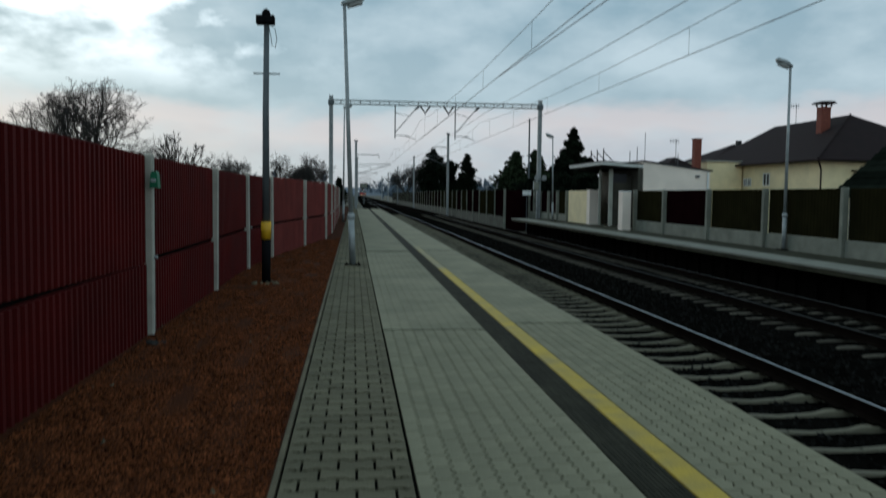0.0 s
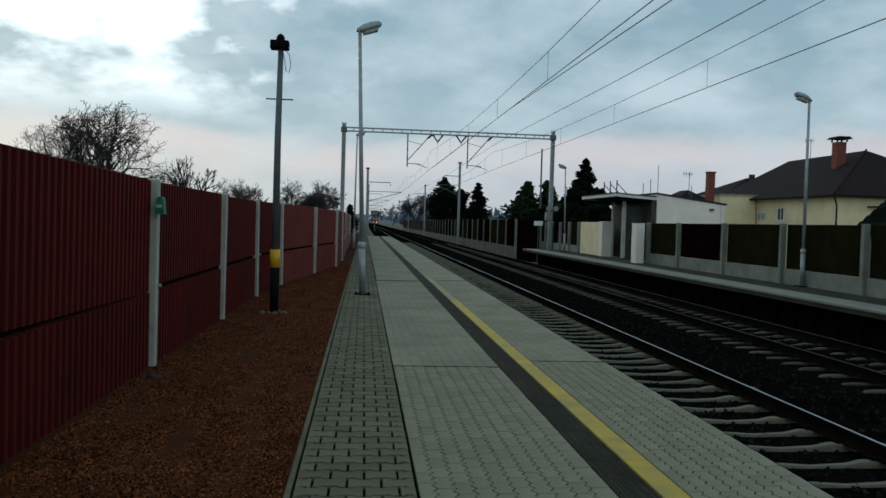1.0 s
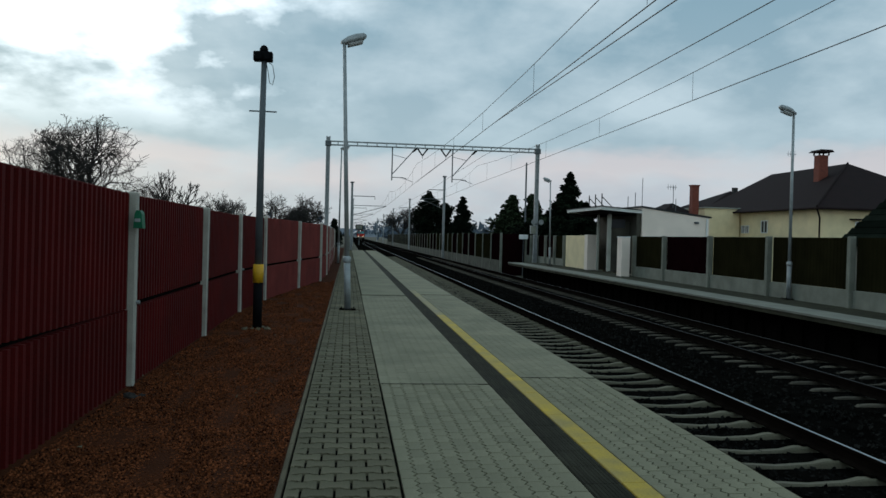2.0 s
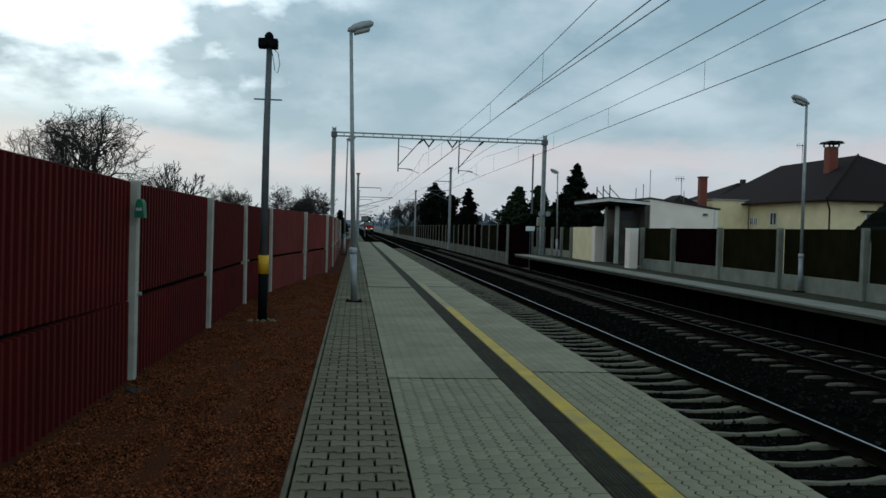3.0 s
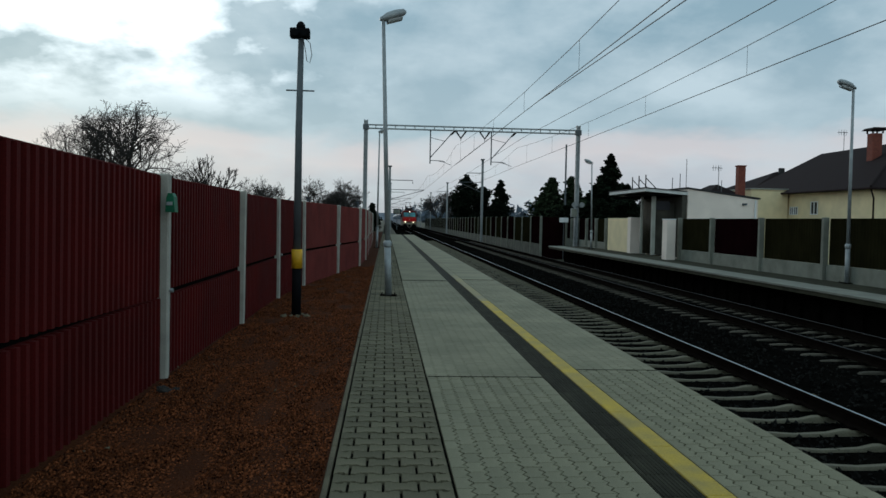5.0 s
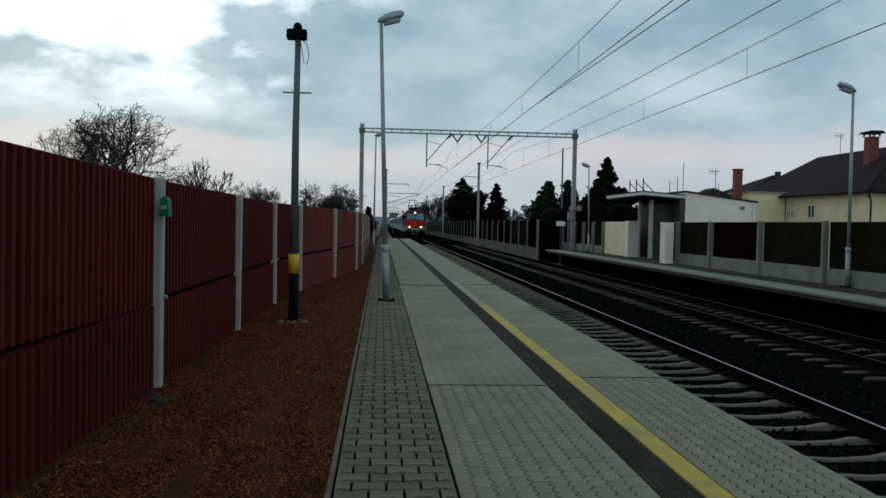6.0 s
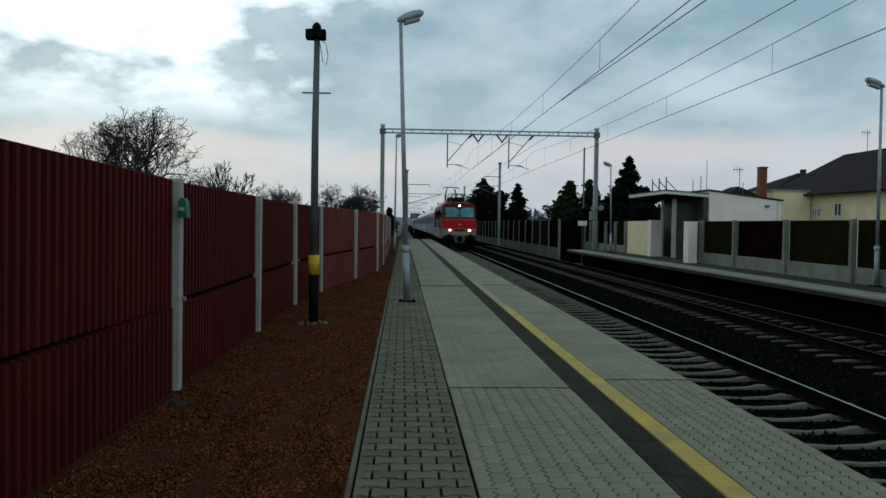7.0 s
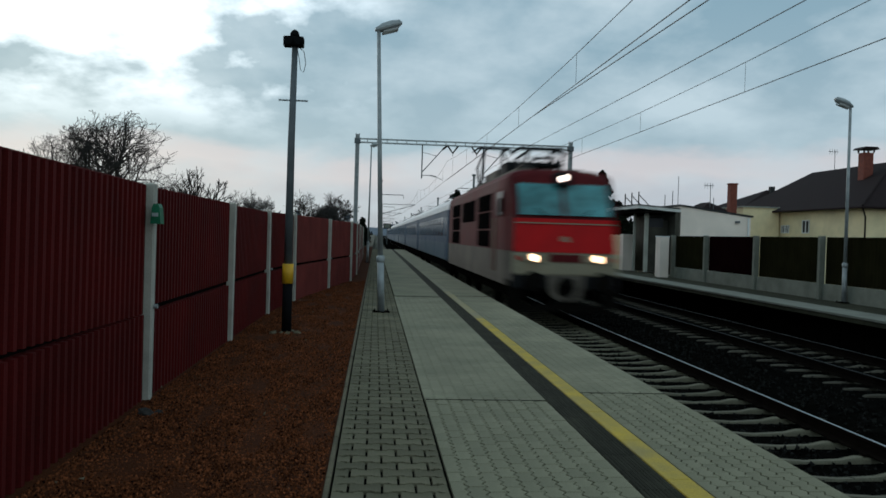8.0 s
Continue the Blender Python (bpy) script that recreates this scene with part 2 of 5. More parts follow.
def part(name, bm, material, parent=None, label="", smooth=False):
    ob = new(name, mesh_of(name, bm, material, smooth))
    ob.parent = parent
    if label:
        tagged(ob, label)
    return ob


def thing(name, label, category, m=None, group="", kind=""):
    ob = new(name)
    ob.empty_display_size = 0.2
    if m is not None:
        ob.matrix_basis = m
    return tagged(ob, label, category, group, kind)


def box(bm, x0, y0, z0, x1, y1, z1, bevel=0.0):
    vs = [bm.verts.new(p) for p in ((x0, y0, z0), (x1, y0, z0), (x1, y1, z0), (x0, y1, z0), (x0, y0, z1), (x1, y0, z1), (x1, y1, z1), (x0, y1, z1))]
    fs = [bm.faces.new([vs[i] for i in q]) for q in ((3, 2, 1, 0), (4, 5, 6, 7), (0, 1, 5, 4), (1, 2, 6, 5), (2, 3, 7, 6), (3, 0, 4, 7))]
    if bevel:
        es = {e for f in fs for e in f.edges}
        bmesh.ops.bevel(bm, geom=list(es), offset=bevel, segments=1, affect="EDGES", profile=0.5)
    return vs


def boxm(x0, y0, z0, x1, y1, z1, bevel=0.0):
    bm = bmesh.new()
    box(bm, x0, y0, z0, x1, y1, z1, bevel)
    return bm


def tube(bm, pts, radii, sides=8, caps=True):
    """A tube of given radii along a line of points."""
    pts = [Vector(p) for p in pts]
    if isinstance(radii, (int, float)):
        radii = [radii] * len(pts)
    rings = []
    for i, p in enumerate(pts):
        d = (pts[min(i + 1, len(pts) - 1)] - pts[max(i - 1, 0)]).normalized()
        a = d.orthogonal().normalized() if abs(d.z) > 0.9 else d.cross(Vector((0, 0, 1))).normalized()
        if abs(d.z) > 0.9:
            a = (Vector((1, 0, 0)) - d * d.x).normalized()
        b = d.cross(a)
        rings.append([bm.verts.new(p + (a * math.cos(2 * math.pi * k / sides) + b * math.sin(2 * math.pi * k / sides)) * radii[i]) for k in range(sides)])
    for r, s in zip(rings, rings[1:]):
        for k in range(sides):
            bm.faces.new((r[k], r[(k + 1) % sides], s[(k + 1) % sides], s[k]))
    if caps:
        bm.faces.new(rings[0][::-1])
        bm.faces.new(rings[-1])


def tubem(pts, radii, sides=8):
    bm = bmesh.new()
    tube(bm, pts, radii, sides)
    return bm


def prism(bm, outline, axis, a, b):
    """Extrude a closed 2D outline along an axis from a to b."""
    def at(p, t):
        return {"x": (t, p[0], p[1]), "y": (p[0], t, p[1]), "z": (p[0], p[1], t)}[axis]
    lo, hi = [bm.verts.new(at(p, a)) for p in outline], [bm.verts.new(at(p, b)) for p in outline]
    n = len(outline)
    for i in range(n):
        bm.faces.new((lo[i], lo[(i + 1) % n], hi[(i + 1) % n], hi[i]))
    bm.faces.new(lo[::-1])
    bm.faces.new(hi)
    bmesh.ops.recalc_face_normals(bm, faces=bm.faces[:])


def prismm(outline, axis, a, b):
    bm = bmesh.new()
    prism(bm, outline, axis, a, b)
    return bm


def quad(pts, thick, d):
    """A plate through four corners, thickened along d."""
    bm = bmesh.new()
    d = Vector(d) * thick
    lo, hi = [bm.verts.new(p) for p in pts], [bm.verts.new(Vector(p) + d) for p in pts]
    bm.faces.new(hi)
    bm.faces.new(lo[::-1])
    for i in range(4):
        bm.faces.new((lo[i], lo[(i + 1) % 4], hi[(i + 1) % 4], hi[i]))
    bmesh.ops.recalc_face_normals(bm, faces=bm.faces[:])
    return bm


# ---- ground and structure ----
EDGE, FAR_EDGE, T1, T2 = 3.072, 10.95, 4.795, 9.02
Y0, Y_END = -14.0, 84.0
RAIL = -0.55


def gravel_z(x, y):
    """Height of the gravel bed, which rises to the kerb."""
    u = min(1.0, max(0.0, (x + 0.43) / 0.24))
    return (-0.035 + 0.022 * noise.noise(Vector(((x + 2.4) / 0.24 * 0.8, y * 0.9, 0)))) * (1 - u) - 0.008 * u


def structure():
    bm = bmesh.new()
    prof = [(-2500, -0.12), (-0.21, -0.12), (-0.19, -1.25), (11.2, -1.25), (13.0, -1.15), (2500, -1.0)]
    ys = [-400, -14, 30, 90, 200, 500, 1200, 4000]
    rows = [[bm.verts.new((x, y, z)) for x, z in prof] for y in ys]
    for r, s in zip(rows, rows[1:]):
        for k in range(len(prof) - 1):
            bm.faces.new((r[k], r[k + 1], s[k + 1], s[k]))
    tagged(part("ground", bm, "soil"), "dry winter grass and soil beside the railway", "ground", kind="structure")
    # gravel bed between fence and kerb
    bm = bmesh.new()
    nx, ny = 9, 120
    rows = []
    for j in range(ny + 1):
        y = Y0 + (100 - Y0) * j / ny
        rows.append([bm.verts.new((-2.4 + 2.214 * i / nx, y, gravel_z(-2.4 + 2.214 * i / nx, y))) for i in range(nx + 1)])
    for r, s in zip(rows, rows[1:]):
        for k in range(nx):
            bm.faces.new((r[k], r[k + 1], s[k + 1], s[k]))
    tagged(part("gravel_bed", bm, "gravel", smooth=True), "reddish brown fine gravel bed along the fence", "gravel", kind="structure")
    # ballast bed under both tracks
    bm = bmesh.new()
    prof = [(2.2, -1.25), (2.75, -0.86), (3.2, -0.778), (T1, -0.79), (6.2, -0.778), (6.85, -0.80), (7.45, -0.778), (T2, -0.785), (10.4, -0.778), (10.8, -0.88), (11.5, -1.25)]
    ys = [Y0 + i * 1.0 for i in range(60)] + [46 + i * 6 for i in range(1, 30)] + [300, 600, 1400]
    rows = [[bm.verts.new((x, y, z + 0.02 * noise.noise(Vector((x * 2, y * 1.7, 3))))) for x, z in prof] for y in ys]
    for r, s in zip(rows, rows[1:]):
        for k in range(len(prof) - 1):
            bm.faces.new((r[k], r[k + 1], s[k + 1], s[k]))
    tagged(part("ballast_bed", bm, "ballast", smooth=True), "dark crushed stone ballast bed under two tracks", "ballast", kind="structure")


structure()


def platforms():
    # near platform: solid core with an overhanging edge, its coverings on top
    pl = thing("platform", "grey paved railway platform with yellow safety line", "platform", kind="structure")
    part("platform_core", prismm([(-0.148, -1.25), (2.8, -1.25), (2.8, -0.25), (3.064, -0.22), (3.064, -0.065), (-0.148, -0.065)], "y", Y0, Y_END), "edge", pl)
    part("joint_bed", boxm(-0.146, Y0 + 0.01, -0.064, 3.06, Y_END - 0.01, -0.022), "joint", pl, "dark sand between the paving stones")
    y = Y0
    while y < Y_END:
        e = min(y + 1.0, Y_END)
        part("kerb_stone", boxm(-0.184, y + 0.003, -0.2, -0.149, e - 0.003, 0.006 + 0.003 * math.sin(y * 2.7), 0.006), "kerb", pl)
        y = e
    # long concrete slabs past the paved stretch
    for a, b in ((22.12, 34.3), (34.32, 46.8), (46.82, 59.3), (59.32, 71.8), (71.82, Y_END)):
        part("concrete_slab", boxm(0.602, a, -0.03, 1.757, b, 0.0, 0.006), "slab", pl)
    for a, b in ((22.6, 35.0), (35.02, 47.5), (47.52, 60.0), (60.02, 72.5), (72.52, Y_END)):
        part("concrete_slab", boxm(2.195 if a < 30 else 2.022, a, -0.03, EDGE, b, 0.0, 0.006), "slab", pl)
        if a < 30:
            part("concrete_slab", boxm(2.022, 24.05, -0.03, 2.19, 35.0, 0.0, 0.004), "slab", pl)
    # thin dark joints near y 9.5; wider strips near y 22 paint a step's shadow
    for x0, x1, a, b in ((0.6, 1.757, 9.437, 9.462), (2.2, 3.06, 9.857, 9.88), (0.6, 1.757, 21.96, 22.11), (2.2, 3.06, 22.5, 22.58)):
        part("cross_joint", boxm(x0, a, -0.02, x1, b, 0.002), "joint", pl, "dark cross joint strip, the wide ones painted as a step's shadow")
    # dark strip with fine ribs along the platform
    y = Y0
    while y < Y_END:
        e = min(y + (0.4 if 1.9 < y < 20 else 4.0), Y_END)
        bm = bmesh.new()
        box(bm, 1.765, y + 0.002, -0.03, 2.018, e - 0.002, -0.008)
        if 1.9 < y < 20:
            for i in range(9):
                x = 1.772 + i * 0.0272
                box(bm, x, y + 0.004, -0.008, x + 0.014, e - 0.004, -0.004)
        part("tactile_tile", bm, "tactile", pl)
        y = e
    y = Y0
    while y < 24.0:
        e = y + 1.0
        part("yellow_strip", boxm(2.024, y + 0.002, -0.03, 2.188, e - 0.002, 0.001, 0.004), "yellow" if y < 16.5 else "yellowworn", pl)
        y = e
    return pl


PLATFORM = platforms()


def far_platform():
    pl = thing("far_platform", "narrow far platform with pale concrete edge and dark void beneath", "platform", kind="structure")
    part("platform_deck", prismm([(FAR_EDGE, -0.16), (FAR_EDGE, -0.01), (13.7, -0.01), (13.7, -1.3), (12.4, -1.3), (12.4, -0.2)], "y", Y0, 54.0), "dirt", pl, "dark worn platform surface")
    # wall and supports are near black to stand for the shade under the overhang
    part("rear_wall", boxm(12.0, Y0, -1.3, 12.05, 53.9, -0.21), "bogie", pl, "wall beneath the platform edge, coloured black for the shade there")
    y = Y0
    while y < 53.9:
        part("edge_slab", boxm(FAR_EDGE - 0.03, y + 0.004, -0.05, FAR_EDGE + 0.95, y + 0.996, 0.004, 0.005), "farslab", pl)
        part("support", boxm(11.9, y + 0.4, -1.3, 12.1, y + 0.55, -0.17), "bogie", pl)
        y += 1.0


far_platform()


def rail_profile(w=0.072, foot=0.15, h=0.16):
    return [(-foot / 2, 0), (foot / 2, 0), (foot / 2, 0.012), (0.012, 0.03), (0.012, 0.115), (w / 2, 0.128), (w / 2, h - 0.003), (-w / 2, h - 0.003), (-w / 2, 0.128), (-0.012, 0.115), (-0.012, 0.03), (-foot / 2, 0.012)]


def sleeper_mesh(material):
    """Concrete sleeper: deep seats under the rails and a lower, narrower waist."""
    st = [(-1.30, 0.115, 0.0), (-1.22, 0.14, 0.045), (-1.05, 0.145, 0.055), (-0.55, 0.14, 0.055), (-0.38, 0.115, 0.02), (0, 0.105, 0.0), (0.38, 0.115, 0.02), (0.55, 0.14, 0.055), (1.05, 0.145, 0.055), (1.22, 0.14, 0.045), (1.30, 0.115, 0.0)]
    bm = bmesh.new()
    rings = []
    for x, w, z in st:
        w *= 0.44
        rings.append([bm.verts.new(p) for p in ((x, -w, -0.16), (x, w, -0.16), (x, w * 0.85, z - 0.02), (x, w * 0.7, z), (x, -w * 0.7, z), (x, -w * 0.85, z - 0.02))])
    for r, s in zip(rings, rings[1:]):
        for k in range(6):
            bm.faces.new((r[k], s[k], s[(k + 1) % 6], r[(k + 1) % 6]))
    bm.faces.new(rings[0])
    bm.faces.new(rings[-1][::-1])
    bmesh.ops.recalc_face_normals(bm, faces=bm.faces[:])
    return mesh_of("sleeper", bm, material)


def tracks():
    meshes = {T1: sleeper_mesh("sleeper"), T2: sleeper_mesh("oldsleeper")}
    bm = bmesh.new()
    for sx in (-0.1, 0.1):
        box(bm, sx - 0.035, -0.06, 0.0, sx + 0.035, 0.06, 0.035, 0.008)
    clip = mesh_of("rail_clip", bm, "rail")
    rnd = random.Random(4)
    for cx in (T1, T2):
        tr = thing("railway_track", "railway track with polished rails on concrete sleepers", "track", kind="structure")
        for s in (-0.7525, 0.7525):
            x = cx + s
            r = part("rail", prismm([(x + px, RAIL - 0.16 + pz) for px, pz in rail_profile()], "y", -60, 1400), "rail", tr)
            part("rail_head", boxm(x - 0.014, -60, RAIL - 0.0028, x + 0.014, 1400, RAIL), "railtop" if cx == T1 else "railworn", r, "worn running surface")
        y = -3.0
        while y < 90:
            ob = new("sleeper", meshes[cx])
            ob.parent = tr
            ob.matrix_basis = pose(cx + rnd.uniform(-0.012, 0.012), y + rnd.uniform(-0.02, 0.02), (-0.765 if cx == T1 else -0.798) + rnd.uniform(-0.008, 0.004), 0, rnd.uniform(-0.4, 0.4), rnd.uniform(-0.8, 0.8))
            if y < 30:
                for s in (-0.7525, 0.7525):
                    c = new("rail_clip", clip)
                    c.parent = tr
                    c.matrix_basis = pose(cx + s, y, -0.712)
            y += 0.6


tracks()


def stones():
    rnd = random.Random(9)
    def scatter(name, count, place, size, material, label, category):
        dirs = [Vector(p).normalized() for p in ((1, 0, 0), (-0.5, 0.87, 0.1), (-0.5, -0.87, -0.1), (0.1, 0.1, 1), (0, 0, -0.8))]
        tri = ((0, 1, 3), (1, 2, 3), (2, 0, 3), (1, 0, 4), (2, 1, 4), (0, 2, 4))
        V, F = [], []
        for _ in range(count):
            x, y, z = place(rnd)
            s = size * rnd.uniform(0.5, 1.35)
            e = Euler((rnd.uniform(0, 6), rnd.uniform(0, 6), rnd.uniform(0, 6))).to_matrix()
            b = len(V)
            for d in dirs:
                V.append(Vector((x, y, z)) + e @ (d * s * rnd.uniform(0.6, 1.2)))
            F.extend([tuple(b + i for i in t) for t in tri])
        me = bpy.data.meshes.new(name)
        me.from_pydata(V, [], F)
        me.materials.append(M[material])
        tagged(new(name, me), label, category, kind="stuff")

    def bed(r):
        y = 3 + 60 * r.random() ** 2.0
        x = r.uniform(3.1, 10.6)
        on_track = abs(x - T1) < 1.4 or abs(x - T2) < 1.4
        return x, y, (-0.797 if on_track else -0.778) + 0.018 * r.random()
    scatter("ballast_stones", 26000, bed, 0.035, "stone", "loose dark crushed ballast stones between rails", "ballast")

    def red(r):
        y = 2.5 + 26 * r.random() ** 2.2
        x = r.uniform(-1.93, -0.2)
        return x, y, gravel_z(x, y) + 0.004
    scatter("gravel_pebbles", 110000, red, 0.0105, "pebble", "loose reddish pebbles on the gravel bed", "gravel")

    def pale(r):
        y = 3 + 22 * r.random() ** 1.6
        return r.uniform(-2.3, -0.3), y, -0.028
    scatter("pale_stones", 45, pale, 0.02, "kerb", "a few pale stones scattered on gravel", "stone")


stones()


# ---- fences ----
def ribbed(length, z0, z1, pitch=0.125, depth=0.06, thick=0.08):
    """A ribbed panel along +y from 0 to length, its face towards +x."""
    xs = []
    n = max(1, round(length / pitch))
    p = length / n
    for i in range(n):
        a = i * p
        xs += [(0.0, a), (0.0, a + p * 0.36), (depth, a + p * 0.48), (depth, a + p * 0.86)]
    xs += [(0.0, length), (-thick, length), (-thick, 0.0)]
    return prismm([(x, y) for x, y in xs], "z", z0, z1)


def left_fence():
    pts = [(-1.98, -6.95), (-1.98, -2.85), (-1.98, 1.26), (-1.98, 5.37), (-1.965, 9.47), (-1.95, 13.58), (-1.92, 17.35), (-1.72, 20.25), (-1.20, 24.75), (-0.70, 28.65), (-0.60, 32.6), (-0.58, 36.5)]
    pts += [(-0.62 - 0.004 * i * i, 36.5 + 4.0 * i) for i in range(1, 22)]
    fe = thing("noise_barrier", "dark red ribbed noise barrier with pale concrete posts", "fence", kind="structure")
    pts = [(x + 0.026, y) for x, y in pts]
    top, split = 1.90, 0.80
    for i, (p, q) in enumerate(zip(pts, pts[1:])):
        d = Vector((q[0] - p[0], q[1] - p[1], 0))
        L = d.length
        rz = math.degrees(math.atan2(-d.x, d.y))
        dz = 0.012 * math.sin(i * 2.1)
        for nm, a, b, off in (("lower_panel", -0.1, split - 0.05, 0.012), ("upper_panel", split + 0.012, top + dz, 0.0)):
            near_bay = i == 3 and nm == "upper_panel"
            # panels and caps from bay 7 on take a paler red
            ob = part(nm, ribbed(L - 0.17, a, b + (0.075 if near_bay else 0.0)), "red" if i < 7 else "palered", fe)
            ob.matrix_basis = pose(p[0] + off, p[1], 0, 0, 0, rz) @ pose(-0.11, 0.085, 0, -0.8 if near_bay else 0.0)
        ob = part("top_cap", boxm(-0.10, 0.085, 0, 0.048, L - 0.085, 0.012, 0.003), "red" if i < 7 else "palered", fe)
        ob.matrix_basis = pose(p[0], p[1], 0, 0, 0, rz) @ (pose(-0.11, 0.085, 0, -0.8) @ pose(0, -0.085, top + dz + 0.075) if i == 3 else pose(-0.11, 0, top + dz))
        ob = part("rail_joint", boxm(-0.08, 0.085, split - 0.05, -0.01, L - 0.085, split + 0.012), "bogie", fe, "dark gap between the panels")
        ob.matrix_basis = pose(p[0] - 0.11, p[1], 0, 0, 0, rz)
        bm = boxm(-0.09, -0.05, -0.3, 0.012 if i < 11 else -0.03, 0.05, 1.935 + dz, 0.012)
        ob = part("post", bm, "post", fe)
        ob.matrix_basis = pose(p[0], p[1], 0, 0, 0.5 * math.sin(i * 1.7), rz)
        if i % 2 == 0:
            ob = part("pipe_cap", tubem([(0.022, 0, 0.82), (0.055, 0, 0.82)], 0.02, 8), "galv", fe)
            ob.matrix_basis = pose(p[0], p[1], 0, 0, 0, rz)


left_fence()


def green_box():
    t = thing("signal_box", "small green plastic box on a fence post", "box", pose(-1.874, 9.345, 1.66))
    part("case", prismm([(-0.045, -0.085), (0.045, -0.085), (0.034, 0.06), (0.018, 0.095), (-0.018, 0.095), (-0.034, 0.06)], "y", -0.06, 0.06), "greenbox", t)
    part("label_plate", boxm(-0.025, -0.089, -0.02, 0.03, -0.0855, 0.012), "galv", t, "pale worn label")
    part("bracket", boxm(-0.04, 0.06, -0.06, 0.02, 0.075, 0.06), "galv", t)


green_box()


def far_fences():
    fe = thing("far_fence", "dark olive and maroon fence panels on concrete plinths behind the far platform", "fence", kind="structure")
    ys = [-8.0, -4.0, 0.0, 4.1, 8.2, 12.4, 16.5, 20.6, 24.77, 28.9, 33.15, 36.7]
    cols = ["green", "maroon", "green", "green", "maroon", "green", "green", "green", "green", "maroon", "green"]
    for i, (a, b) in enumerate(zip(ys, ys[1:])):
        ob = part("panel", ribbed(b - a - 0.2, 0.46, 1.84, 0.16, 0.012), cols[i], fe)
        ob.matrix_basis = pose(13.43, b - 0.1, 0, 0, 0, 180)
        part("plinth", boxm(13.33, a + 0.1, -0.1, 13.47, b - 0.1, 0.455, 0.01), "plinth", fe)
    for y in ys:
        part("post", boxm(13.25, y - 0.075, -0.1, 13.42, y + 0.075, 1.87, 0.012), "plinth", fe)
    f3 = thing("far_fence", "short dark fence with pale posts beside the station", "fence", kind="structure")
    ys = [49.2, 51.5, 53.9, 56.3, 58.2, 60]
    for a, b in zip(ys, ys[1:]):
        ob = part("panel", ribbed(b - a - 0.2, 0.42, 1.84, 0.16, 0.012), "green" if a < 50 else "maroon", f3)
        ob.matrix_basis = pose(13.53, b - 0.1, 0, 0, 0, 180)
        part("plinth", boxm(13.47, a + 0.1, -1.2, 13.60, b - 0.1, 0.415, 0.01), "plinth", f3)
    for y in ys:
        part("post", boxm(13.37, y - 0.09, -1.2, 13.60, y + 0.09, 1.87, 0.012), "plinth", f3)
    f2 = thing("trackside_fence", "long dark fence with concrete posts and plinth beside the tracks", "fence", kind="structure")
    rnd = random.Random(3)
    y = 60.0
    while y < 230:
        x = 11.55
        col = rnd.choice(["green", "maroon", "maroon", "maroon", "green"])
        ob = part("panel", ribbed(3.8, -0.05, 1.98, 0.2, 0.05), col, f2)
        ob.matrix_basis = pose(x + 0.05, y + 3.9, 0, 0, 0, 180)
        part("plinth", boxm(x - 0.02, y + 0.1, -1.3, x + 0.12, y + 3.9, -0.055, 0.01), "dimplinth", f2)
        part("post", boxm(x - 0.06, y - 0.04, -1.3, x + 0.12, y + 0.04, 2.02, 0.012), "plinth", f2)
        y += 4.0
    part("end_post", boxm(11.45, y - 0.1, -1.3, 11.67, y + 0.1, 2.02, 0.012), "dimplinth", f2)
    part("end_panel", boxm(11.67, 59.95, -1.3, 13.5, 60.05, 1.95), "maroon", f2)


far_fences()


# ---- poles and lamps ----
def lamp_head(bm, L=0.62, up=12):
    """A flat street lamp head along +x from the pole top."""
    st = [(0.0, 0.035, 0.03), (0.08, 0.05, 0.05), (0.16, 0.11, 0.075), (0.36, 0.13, 0.085), (0.54, 0.115, 0.07), (L, 0.06, 0.03)]
    rings = []
    for x, w, h in st:
        rings.append([bm.verts.new((x, w * math.cos(a), h * math.sin(a) * (1.0 if math.sin(a) > 0 else 0.8) + x * math.tan(radians(up)))) for a in [2 * math.pi * k / 12 for k in range(12)]])
    for r, s in zip(rings, rings[1:]):
        for k in range(12):
            bm.faces.new((r[k], r[(k + 1) % 12], s[(k + 1) % 12], s[k]))
    bm.faces.new(rings[0][::-1])
    bm.faces.new(rings[-1])
    bmesh.ops.recalc_face_normals(bm, faces=bm.faces[:])


